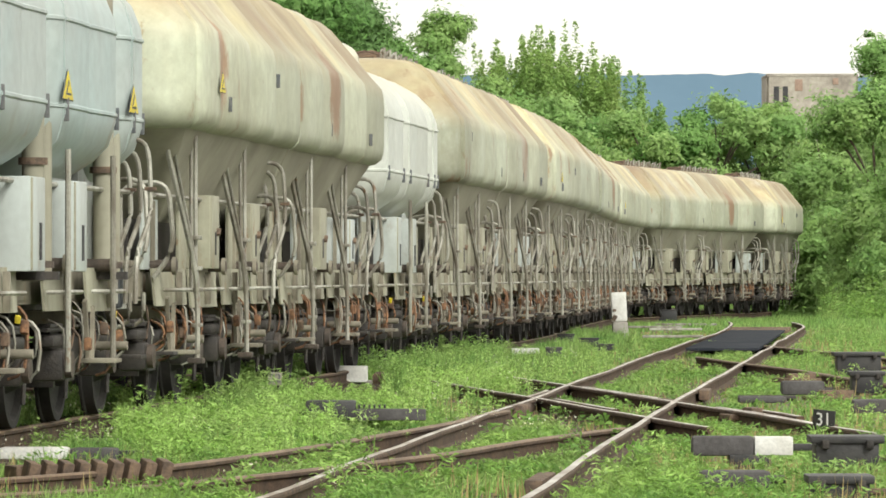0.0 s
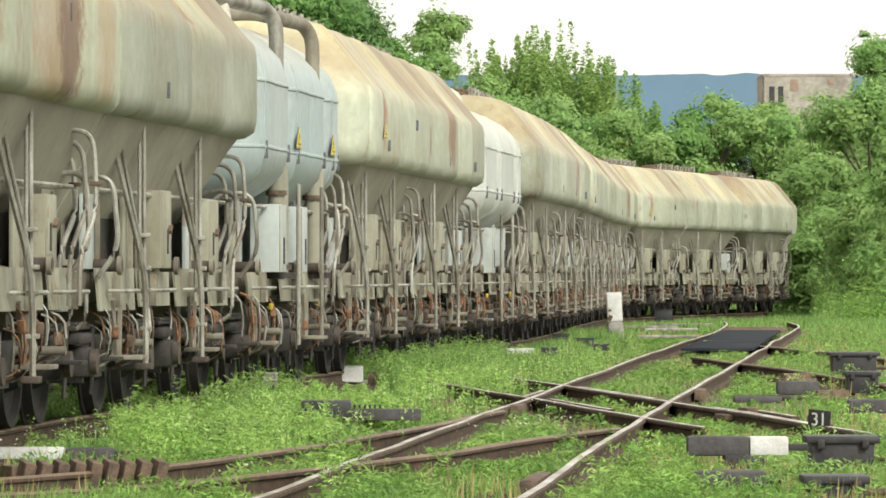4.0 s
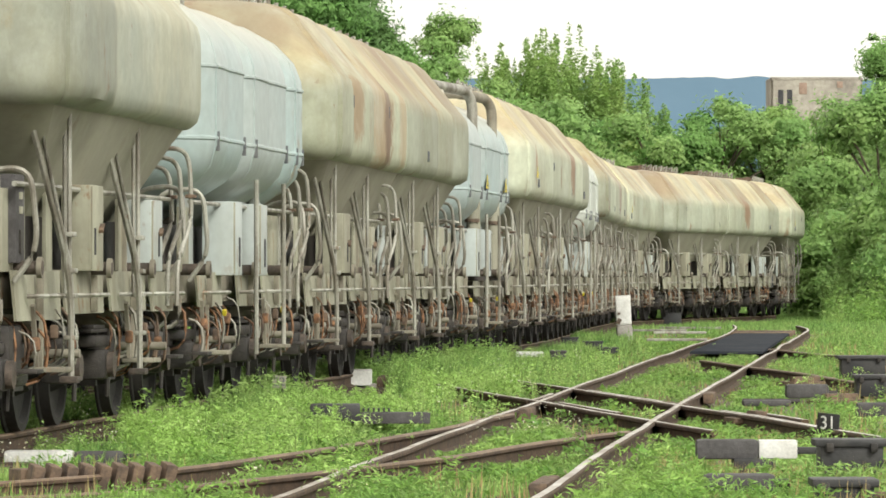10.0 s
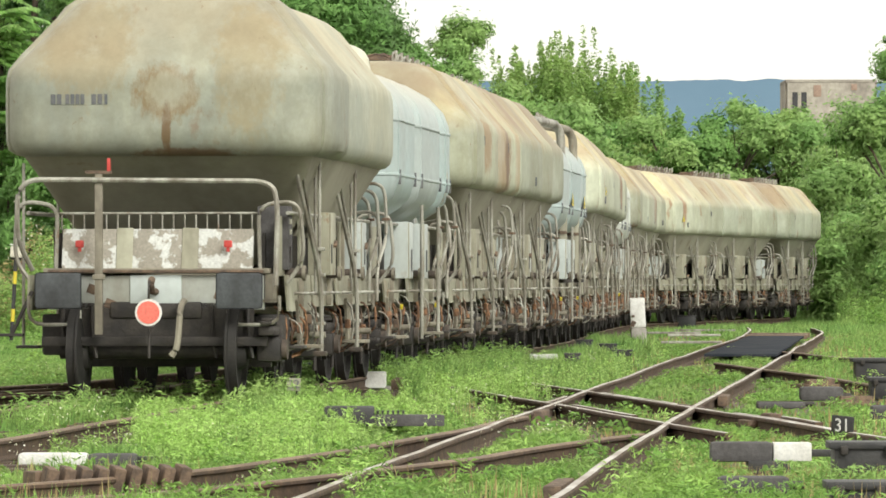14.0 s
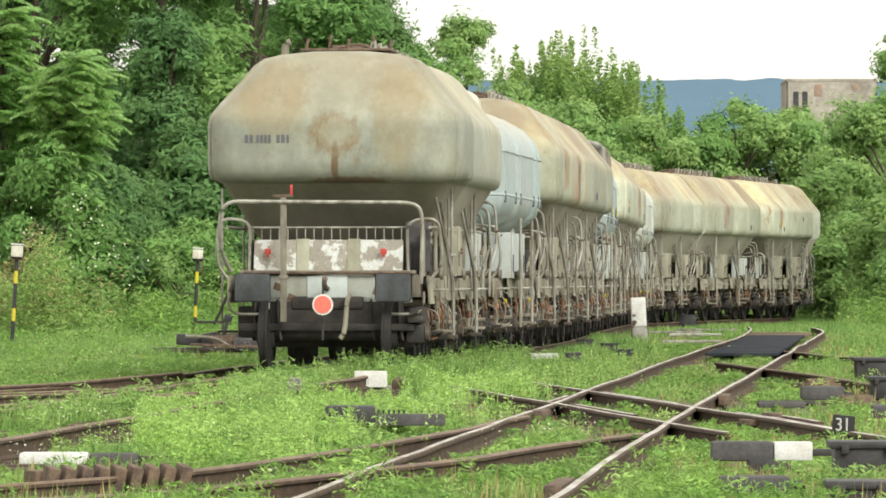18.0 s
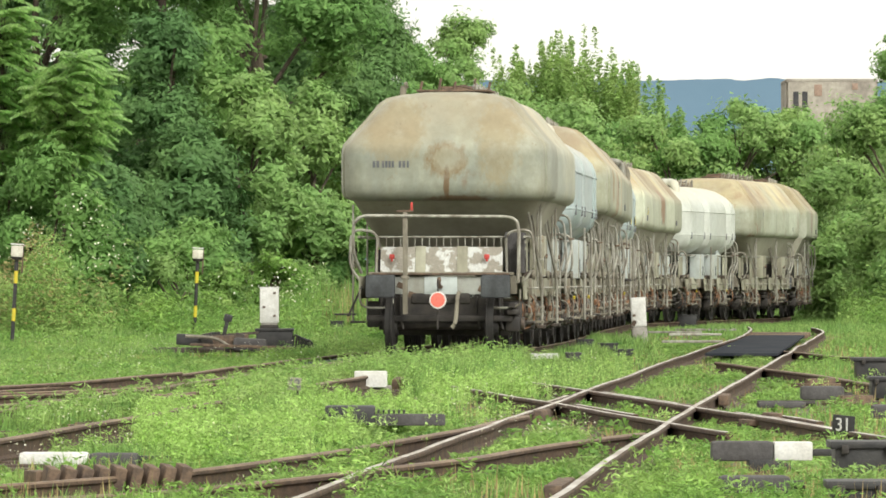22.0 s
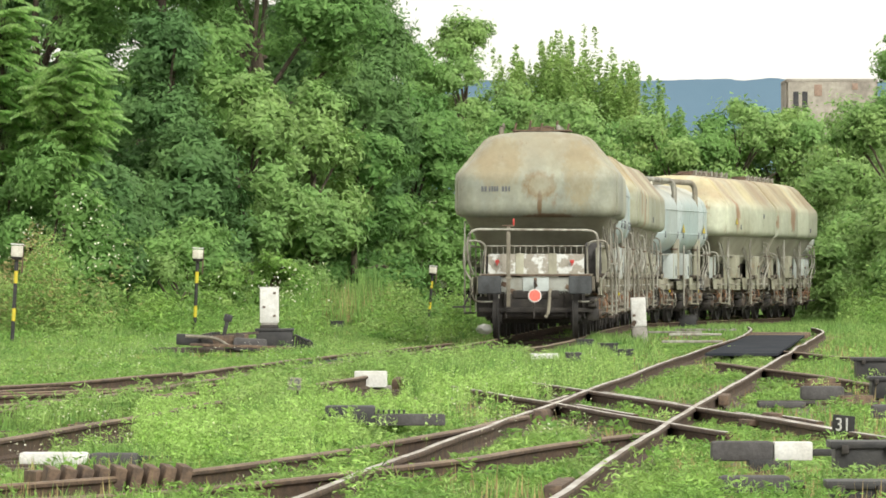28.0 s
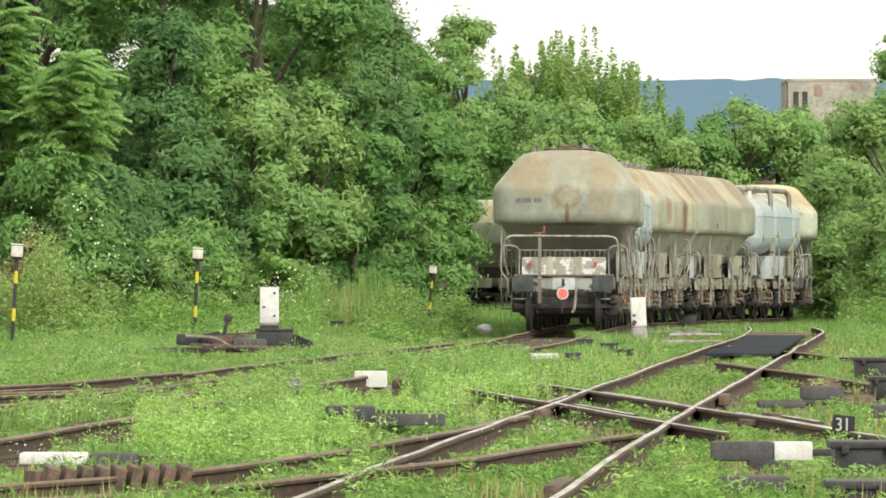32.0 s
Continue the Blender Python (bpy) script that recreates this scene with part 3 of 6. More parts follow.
def lamp_post(m, h, label, head=0.29, lean=0.0):
    ob = thing("marker_lamp_post", label, "lamp post", m @ pose(0, 0, 0, 0, lean, 0), "marker lamps")
    n = 7
    step = (h - head) / n
    for k in range(n):
        part("post_band", cylinder(B(), 0.04, step, (0, 0, step * (k + 0.5))), YELLOW if k % 3 == 2 else BLACK_PAINT, ob, "yellow band" if k % 3 == 2 else "black band")
    part("socket", cylinder(B(), 0.10, 0.06, (0, 0, h - head), r2=0.12), BLACK_STEEL, ob)
    part("lamp_glass", bar(B(), (0.24, 0.22, head - 0.06), (0, 0, h - head / 2), bevel=0.03), GLASS_LAMP, ob, "milky white lamp housing")
    part("lamp_lid", bar(B(), (0.26, 0.24, 0.03), (0, 0, h), bevel=0.01), WHITE, ob)
    part("bracket", bar(B(), (0.03, 0.04, head + 0.3), (0.12, 0.02, h - head / 2 - 0.15)), BROWN_GEAR, ob)
    return ob


def cabinet_white(m, w, h, d, label, base_h):
    ob = thing("relay_cabinet", label, "cabinet", m, "relay cabinets")
    part("plinth", bar(B(), (w * 0.9, d * 0.9, base_h), (0, 0, base_h / 2), bevel=0.02), CONCRETE if base_h < 0.3 else BLACK_PAINT, ob)
    body = part("body", bar(B(), (w, d, h), (0, 0, base_h + h / 2), bevel=0.012), WHITE, ob)
    part("door", bar(B(), (w * 0.88, 0.012, h * 0.9), (0, -d / 2 - 0.004, base_h + h / 2), bevel=0.004), WHITE, ob, "white sheet metal door")
    for x, z in ((-0.28, 0.45), (0.28, 0.85), (0.28, 0.2)):
        part("lock", bar(B(), (0.05, 0.03, 0.04), (x * w, -d / 2 - 0.02, base_h + h * z), bevel=0.008), BROWN_GEAR, ob)
    part("lid", bar(B(), (w * 1.06, d * 1.06, 0.02), (0, 0, base_h + h), bevel=0.005), WHITE, ob)
    return ob


def lineside():
    counterweight(pose(2.33, 35.9, -0.02, 0, 0, 0), 0.44, 0.27, 0.14, "black and white painted counterweight of a switch lever")
    counterweight(pose(-2.53, 36.4, -0.085, 0, 0, 0), 0.35, 0.50, 0.11, "white and grey painted counterweight half hidden in grass", True)
    switch_box(pose(2.87, 34.6, -0.02), 0.50, 0.4, 0.22)
    switch_box(pose(2.50, 30.6, -0.08), 0.40, 0.4, 0.17)
    low_block(pose(1.92, 31.4, -0.02), 0.44, 0.11, 0.25, "dark grey rounded counterweight lying in grass")
    low_block(pose(4.09, 54.9, -0.0), 0.46, 0.15, 0.3, "dark grey rounded counterweight lying in grass")
    low_block(pose(3.50, 52.6, -0.03), 0.5, 0.07, 0.3, "flat dark plate half sunk in grass")
    switch_box(pose(5.62, 65.8, 0.02), 0.66, 0.5, 0.27)
    switch_box(pose(4.92, 56.5, -0.0), 0.40, 0.4, 0.22)
    low_block(pose(4.22, 47.6, 0.0), 0.42, 0.13, 0.25, "dark grey rounded counterweight lying in grass")
    number_sign(pose(3.27, 41.2, 0.0, 0, 0, -38), "31", BLACK_PAINT, WHITE, "black number plate with white digits on a thin post", 0.14, 0.21, 0.16)
    number_sign(pose(-1.38, 48.3, 0.0, 0, 0, 0), "22", PANEL, INK, "small pale number plate on a thin bent post", 0.33, 0.13, 0.12)
    motor = thing("point_machine", "black point machine with stepped housing in the grass", "point machine", pose(-0.62, 45.0, 0.0), group="point machines")
    part("housing", bar(B(), (0.44, 0.35, 0.17), (-0.20, 0, 0.12), bevel=0.02), BLACK_PAINT, motor)
    part("slide_cover", bar(B(), (0.62, 0.25, 0.10), (0.33, 0, 0.08), bevel=0.015), DARK_CONCRETE, motor)
    part("stub", bar(B(), (0.10, 0.2, 0.10), (-0.46, 0, 0.07), bevel=0.01), BLACK_STEEL, motor)
    for k in range(6):
        part("cooling_rib", bar(B(), (0.018, 0.2, 0.03), (0.05 + 0.045 * k, 0.05, 0.15)), BLACK_PAINT, motor)
    block = thing("marker_block", "white-topped concrete marker block in the grass", "marker stone", pose(-0.86, 60.6, -0.01))
    part("face", bar(B(), (0.39, 0.26, 0.26), (0, 0, 0.11), bevel=0.02), WHITE, block)
    part("base", bar(B(), (0.46, 0.3, 0.10), (0.02, 0.02, 0.02), bevel=0.02), CONCRETE, block)
    part("rubble", bar(B(), (0.3, 0.2, 0.14), (-0.42, 0.1, 0.08), (0, 10, 20), 0.04), BROWN_GEAR, block)
    part("rubble", bar(B(), (0.28, 0.2, 0.16), (0.40, 0.1, 0.08), (8, 0, -15), 0.04), BROWN_GEAR, block)
    cab = thing("relay_post", "white leaning metal cabinet on a round concrete foot", "cabinet", pose(4.19, 108.2, 0.0, 0, -3, 0))
    part("foot", bar(B(), (0.34, 0.32, 0.42), (0, 0, 0.11), bevel=0.08), CONCRETE, cab, "weathered concrete foot")
    part("body", bar(B(), (0.32, 0.22, 0.62), (0, 0, 0.63), bevel=0.015), WHITE, cab)
    part("door", bar(B(), (0.28, 0.012, 0.56), (0, -0.115, 0.63), bevel=0.004), WHITE, cab)
    part("lock", bar(B(), (0.06, 0.03, 0.05), (-0.10, -0.13, 0.56), bevel=0.008), BROWN_GEAR, cab)
    part("chipped_patch", bar(B(), (0.09, 0.01, 0.12), (-0.11, -0.124, 0.40), (0, 30, 0), 0.004), BROWN_GEAR, cab, "rust where the paint chipped")
    # the machine group with its cabinet on the far side of the train
    mach = thing("point_machine", "black point machine with drive rods and cable humps", "point machine", pose(-3.15, 95.2, 0.0), group="point machines")
    part("housing", bar(B(), (0.68, 0.5, 0.36), (0, 0, 0.20), bevel=0.02), BLACK_PAINT, mach)
    part("lid", bar(B(), (0.72, 0.54, 0.05), (0, 0, 0.38), bevel=0.012), BLACK_PAINT, mach)
    for k in range(5):
        part("cable", tube(B(), bend([(0.34 + 0.05 * k, 0.1, 0.02), (0.36 + 0.06 * k, 0.1, 0.36 - 0.03 * k), (0.55 + 0.06 * k, 0.15, 0.02)]), 0.02), BLACK_PAINT, mach)
    part("mount", bar(B(), (0.34, 0.3, 0.07), (-0.10, 0, 0.435), bevel=0.01), BLACK_STEEL, mach)
    c2 = cabinet_white(pose(-3.25, 95.25, 0.47), 0.35, 0.66, 0.26, "white steel relay cabinet on a black point machine", 0.04)
    lever = thing("point_machine", "long black point lever housing with a bent pipe", "point machine", pose(-3.9, 92.0, 0.0), group="point machines")
    part("housing", bar(B(), (0.62, 0.4, 0.2), (-0.62, 0.3, 0.22), (0, 4, 0), 0.03), BLACK_PAINT, lever)
    part("housing", bar(B(), (0.75, 0.4, 0.22), (0.0, 0.2, 0.2), (0, -3, 0), 0.03), BROWN_GEAR, lever, "rust-brown housing")
    part("weight", bar(B(), (0.60, 0.3, 0.24), (0.42, -0.3, 0.14), (0, 3, 0), 0.05), DARK_CONCRETE, lever)
    part("pipe", tube(B(), bend([(-0.75, -0.2, 0.30), (-0.2, -0.2, 0.27), (0.1, -0.3, 0.08), (0.9, -0.3, 0.05)]), 0.03), DUSTY, lever)
    part("foot_bar", bar(B(), (2.3, 0.2, 0.08), (0.2, 0, 0.04), bevel=0.01), BLACK_STEEL, lever)
    part("foot_bar", bar(B(), (1.3, 0.12, 0.10), (-0.7, -0.5, 0.05), (0, 0, 9), 0.01), AXLE_IRON, lever)
    part("drive_rod", bar(B(), (1.9, 0.06, 0.05), (0.3, -0.6, 0.12), (0, 2, 5), 0.01), BROWN_GEAR, lever, "rusty drive rod")
    part("drive_rod", bar(B(), (1.5, 0.06, 0.05), (-0.2, 0.5, 0.30), (0, -4, -4), 0.01), AXLE_IRON, lever)
    part("lever", bar(B(), (0.07, 0.06, 0.42), (-0.05, 0.3, 0.42), (0, 14, 0), 0.01), BLACK_PAINT, lever)
    part("lever_head", bar(B(), (0.15, 0.1, 0.13), (0.0, 0.3, 0.62), (0, 14, 0), 0.02), BLACK_PAINT, lever)
    part("bracket", bar(B(), (0.2, 0.3, 0.34), (-0.36, 0.1, 0.18), (0, -12, 0), 0.02), BLACK_STEEL, lever)
    part("bracket", bar(B(), (0.16, 0.3, 0.30), (0.2, 0.0, 0.2), (0, 18, 0), 0.02), AXLE_IRON, lever)
    lamp_post(pose(-8.90, 105.0, -0.05), 2.10, "black and yellow banded post with a white lamp housing", lean=3.2)
    lamp_post(pose(-5.63, 115.0, -0.05), 2.08, "black and yellow banded post with a white lamp housing", 0.27, lean=2.6)
    lamp_post(pose(-0.46, 160.0, -0.05), 1.80, "small black and yellow banded post with a lamp", 0.26, lean=5.0)
    for at, w in (((-2.75, 131), 0.38), ((-2.3, 133), 0.5), ((-4.6, 103), 0.16)):
        solid("dark_box", bar(bar(B(), (w, 0.3, 0.2), (0, 0, 0.14), bevel=0.02), (w * 1.1, 0.34, 0.03), (0, 0, 0.24), bevel=0.005), BLACK_PAINT, "small black iron box in the grass", "box", pose(*at, 0.0), "small black boxes")
    bag = B()
    bmesh.ops.create_icosphere(bag, subdivisions=3, radius=0.16)
    for v in bag.verts:
        v.co = Vector((v.co.x * 1.25, v.co.y, v.co.z * 0.75)) * (1 + 0.25 * noise.noise(v.co * 9))
    solid("plastic_bag", bag, WHITE, "crumpled white plastic bag beside the rail", "bag", pose(0.99, 119.5, 0.15))
    # small fittings between the tracks further off
    for at, size, mt, lb in (((2.62, 93.8), (0.30, 0.3, 0.18), BLACK_PAINT, "small black switch box in the grass"), ((2.95, 91.0), (0.34, 0.3, 0.14), BLACK_PAINT, "small black switch box in the grass"),
                             ((2.05, 80.0), (0.24, 0.3, 0.13), DARK_CONCRETE, "dark grey end of a switch weight"), ((3.05, 86.0), (0.32, 0.3, 0.10), BLACK_PAINT, "small black switch box in the grass"),
                             ((6.62, 138.0), (0.50, 0.4, 0.32), BLACK_PAINT, "black point machine box beside the rails")):
        ob = thing("switch_box", lb, "switch box", pose(*at, 0.0), "switch boxes")
        part("body", bar(B(), size, (0, 0, size[2] / 2 + 0.03), bevel=0.02), mt, ob)
        part("lid", bar(B(), (size[0] * 1.1, size[1] * 1.1, 0.03), (0, 0, size[2] + 0.03), bevel=0.006), mt, ob)
    solid("switch_weight", bar(B(), (0.46, 0.25, 0.10), (0, 0, 0.09), bevel=0.02), WHITE, "white painted switch weight in the grass", "switch counterweight", pose(1.62, 81.2, 0.0), "switch levers")
    solid("stone", bar(B(), (0.22, 0.2, 0.15), (0, 0, 0.1), (5, 8, 20), 0.06), CONCRETE, "pale stone in the grass", "stone", pose(-1.32, 47.0, -0.05))
    for x, y, w, turn in ((5.3, 118, 1.4, -4), (5.6, 113, 1.2, 10), (6.4, 124, 1.5, -8), (4.9, 100, 1.2, 3)):
        solid("switch_rod", bar(B(), (w, 0.06, 0.05), (0, 0, 0.08), bevel=0.01), TUBE, "thin rusty switch rod across the track", "switch rod", pose(x, y, 0.02, 0, 0, turn), "switch rods")


lineside()


# ---- the train ----
LENGTH, SPAN, WHEEL = 8.4, 4.2, 0.46   # over the buffers, between the turning points, wheel radius
AXLES_LONG = (-3.6, -0.78, 0.78, 3.6)
AXLES_TWIN = (-2.95, -1.0, 0.8, 2.75)


def side_run(l0, l1, seams, bulge):
    """Points along a tank's long side: each sheet bows out between the grooves at its seams."""
    ends = [l0] + list(seams) + [l1]
    run = []
    for k, (a, b) in enumerate(zip(ends, ends[1:])):
        for u in (0.012, 0.06, 0.2, 0.35, 0.5, 0.65, 0.8, 0.94, 0.988):
            run.append((a + (b - a) * u, bulge[k] * (1 - (2 * u - 1) ** 2) - 0.006 * (u in (0.012, 0.988))))
    return run


def outline(w, lo, hi, ra, rb, run, share):
    """A rounded rectangle seen from above, corner radius ra at lo and rb at hi, with bowed sheets on its long sides."""
    arc = [radians(t) for t in (0, 22.5, 45, 67.5, 90)]
    side = [(min(max(y, lo + ra), hi - rb), o * share) for y, o in run]
    pts = [(w + o, y) for y, o in side]
    pts += [(w - rb + rb * math.cos(t), hi - rb + rb * math.sin(t)) for t in arc]
    pts += [(w - rb - (2 * w - 2 * rb) * k / 5, hi) for k in range(1, 5)]
    pts += [(-w + rb - rb * math.sin(t), hi - rb + rb * math.cos(t)) for t in arc]
    pts += [(-w - o, y) for y, o in side[::-1]]
    pts += [(-w + ra - ra * math.cos(t), lo + ra - ra * math.sin(t)) for t in arc]
    pts += [(-w + ra + (2 * w - 2 * ra) * k / 5, lo) for k in range(1, 5)]
    pts += [(w - ra + ra * math.sin(t), lo + ra - ra * math.cos(t)) for t in arc]
    return pts


def loft(bm, levels, l0, l1, seams, bulge, seed, joined=()):
    """A tank from rings at rising heights: z, half width, inset of the ends, corner radius, share of the bow."""
    tone = bm.faces.layers.float.get("plate") or bm.faces.layers.float.new("plate")
    rnd = random.Random(seed)
    shade = [rnd.random() for _ in range(len(seams) + 1)]
    run = side_run(l0, l1, seams, bulge)
    rings = []
    for z, w, inset, r, share in levels:
        a, ra = (0, 0.02) if -1 in joined else (inset, r)
        b, rb = (0, 0.02) if 1 in joined else (inset, r)
        rings.append([bm.verts.new((x, y, z)) for x, y in outline(w, l0 + a, l1 - b, ra, rb, run, share)])
    for a, b in zip(rings, rings[1:]):
        for k in range(len(a)):
            f = bm.faces.new((a[k], a[(k + 1) % len(a)], b[(k + 1) % len(b)], b[k]))
            mid = sum(v.co.y for v in f.verts) / 4
            f[tone] = shade[sum(mid > s for s in seams)]
    for f in (bm.faces.new(rings[0][::-1]), bm.faces.new(rings[-1])):
        f[tone] = 0.5
    return bm


FACETED = [(2.36, 1.40, 0.20, 0.33, 0), (2.375, 1.47, 0.13, 0.34, 0.4), (2.43, 1.52, 0.06, 0.36, 1), (2.52, 1.54, 0.0, 0.38, 1), (2.64, 1.545, 0.0, 0.38, 1), (3.03, 1.545, 0.0, 0.38, 1),
           (3.13, 1.54, 0.0, 0.38, 1), (3.22, 1.52, 0.03, 0.38, 1), (3.29, 1.46, 0.09, 0.36, 1), (3.36, 1.402, 0.15, 0.353, 1), (3.79, 1.046, 0.521, 0.307, 1), (3.86, 0.99, 0.58, 0.30, 1), (3.95, 0.87, 0.70, 0.28, 1), (4.01, 0.70, 0.85, 0.25, 0.5), (4.05, 0.40, 1.1, 0.15, 0)]
HOPPER_LEVELS = [(1.30, 0.85, 1.75, 0.20, 0), (1.75, 1.13, 1.15, 0.25, 0.5), (2.25, 1.37, 0.42, 0.31, 1), (2.40, 1.45, 0.15, 0.33, 1)]


def joined_ends(front, rear):
    """Which ends of a tank butt against the next one: -1 the rear, 1 the front."""
    return tuple(e for e, gap in ((-1, rear), (1, front)) if gap < 0.1)


def tank_faceted(front, rear, seed, cuts=None):
    rnd = random.Random(seed)
    l0, l1 = -LENGTH / 2 + rear, LENGTH / 2 - front
    cuts = cuts or [(k + rnd.uniform(-0.12, 0.12)) / 4 for k in (1, 2, 3)]
    bulge = [rnd.uniform(0.048, 0.08) for _ in range(len(cuts) + 1)] if len(cuts) > 1 else [0.105, 0.06]
    return loft(B(), FACETED, l0, l1, [l0 + (l1 - l0) * c for c in cuts], bulge, seed, joined_ends(front, rear))


def hopper_faceted(front, rear, seed):
    l0, l1 = -LENGTH / 2 + rear, LENGTH / 2 - front
    return loft(B(), HOPPER_LEVELS, l0, l1, [(2 * l0 + l1) / 3, (l0 + 2 * l1) / 3], [0.0, 0.02, 0.0], seed, joined_ends(front, rear))


def tank_rounded(l0, l1, seed):
    """A round-shouldered silo with a sloping bottom; three stand in a row on one wagon."""
    levels = [(1.42, 0.40, 0.9, 0.15, 0), (1.90, 1.12, 0.24, 0.30, 0), (2.00, 1.27, 0.11, 0.36, 0), (2.12, 1.37, 0.03, 0.38, 0.6), (2.30, 1.42, 0.0, 0.38, 1), (2.335, 1.42, 0.0, 0.38, 1), (2.345, 1.434, -0.012, 0.39, 1), (2.365, 1.434, -0.012, 0.39, 1), (2.375, 1.42, 0.0, 0.38, 1), (2.96, 1.42, 0.0, 0.38, 1), (2.97, 1.434, -0.012, 0.39, 1), (2.99, 1.434, -0.012, 0.39, 1), (3.0, 1.42, 0.0, 0.38, 1),
              (3.08, 1.41, 0.01, 0.38, 1), (3.25, 1.35, 0.05, 0.38, 0.8), (3.44, 1.18, 0.15, 0.36, 0.5), (3.60, 0.9, 0.32, 0.30, 0), (3.69, 0.55, 0.5, 0.2, 0), (3.72, 0.2, 0.58, 0.1, 0)]
    size = []
    for z, w, inset, r, share in levels:
        inset = min(inset, 0.45 * (l1 - l0))
        size.append((z, w, inset, max(0.02, min(r, (l1 - l0) / 2 - inset - 0.01)), share))
    return loft(B(), size, l0, l1, [(l0 + l1) / 2], [0.018, 0.018], seed)


TWIN_PARTS = ((-3.45, -0.92), (-0.88, 2.18), (2.22, 3.45))


def wheelset(parent, y):
    axle = part("wheelset", cylinder(B(), 0.075, 1.9, (0, 0, 0), (0, 90, 0), 10), BLACK_STEEL, parent, m=pose(0, y, WHEEL))
    for s in (-1, 1):
        bm = B()
        turned = ((0.66, 0.08), (0.66, 0.17), (0.70, 0.19), (0.73, 0.36), (0.715, 0.40), (0.715, WHEEL + 0.028), (0.735, WHEEL + 0.028), (0.745, WHEEL), (0.825, WHEEL - 0.006), (0.825, 0.40), (0.78, 0.37), (0.76, 0.20), (0.88, 0.15), (0.88, 0.08))
        rings = [[bm.verts.new((s * x, r * math.cos(a), r * math.sin(a))) for x, r in turned] for a in [2 * math.pi * k / 26 for k in range(26)]]
        for p, q in zip(rings, rings[1:] + rings[:1]):
            for k in range(len(turned)):
                bm.faces.new((p[k], p[(k + 1) % len(turned)], q[(k + 1) % len(turned)], q[k]))
        part("wheel", bm, WHEEL_IRON, axle, "black steel wheel")
    return axle


def rods(parent, s, y, x=1.42):
    """Two slanting control poles that meet two upright ones and run on down as one."""
    part("grab_pole", tube(B(), [(s * (x - 0.02), y + 0.05, 0.98), (s * (x - 0.02), y + 0.05, 2.36)], 0.019, 6), TUBE, parent)
    part("grab_pole", tube(B(), [(s * (x - 0.08), y + 0.20, 1.0), (s * (x - 0.08), y + 0.20, 2.30)], 0.016, 6), TUBE, parent)
    part("slant_pole", tube(B(), bend([(s * (x - 0.16), y - 0.66, 2.20), (s * x, y - 0.10, 1.20), (s * (x + 0.01), y - 0.04, 0.90), (s * (x + 0.01), y - 0.04, 0.42)], 3), 0.024, 6), TUBE, parent)
    part("slant_pole", tube(B(), bend([(s * (x - 0.12), y - 0.50, 2.16), (s * (x + 0.01), y - 0.02, 1.16), (s * (x + 0.01), y + 0.02, 0.80)], 2), 0.017, 6), TUBE, parent)
    for z in (0.72, 1.02, 1.20, 1.46):
        part("pole_clamp", bar(B(), (0.08, 0.16, 0.035), (s * x, y + 0.02 - 0.2 * max(0, z - 1.1), z), bevel=0.008), TUBE, parent)
    part("pole_foot", bar(B(), (0.13, 0.16, 0.05), (s * x, y - 0.04, 0.42), bevel=0.012), AXLE_IRON, parent)


def hoses(parent, s, y, x=1.36, k=4):
    """A bundle of bent air pipes: over the rim, straight down, then slanting back to the valves."""
    for i in range(k):
        top, reach = 2.22 - 0.07 * i, 0.30 + 0.05 * (i % 2)
        side, yy = x + 0.12 - 0.11 * i, y + 0.20 * i
        part("air_pipe", tube(B(), bend([(s * (side - reach - 0.14), yy - 0.34, top - 0.10), (s * (side - reach * 0.6), yy - 0.2, top), (s * side, yy, top - 0.02), (s * (side + 0.02), yy, top - 0.36), (s * (side + 0.02), yy, 1.60),
                                         (s * (side - 0.05), yy - 0.30, 1.30), (s * (side - 0.05), yy - 0.33, 0.92)], 4), 0.020, 7), TUBE, parent)
        if i % 2 == 0:
            part("pipe_clip", bar(B(), (0.09, 0.07, 0.03), (s * (side + 0.02), yy, 1.82), bevel=0.006), BROWN_GEAR, parent)


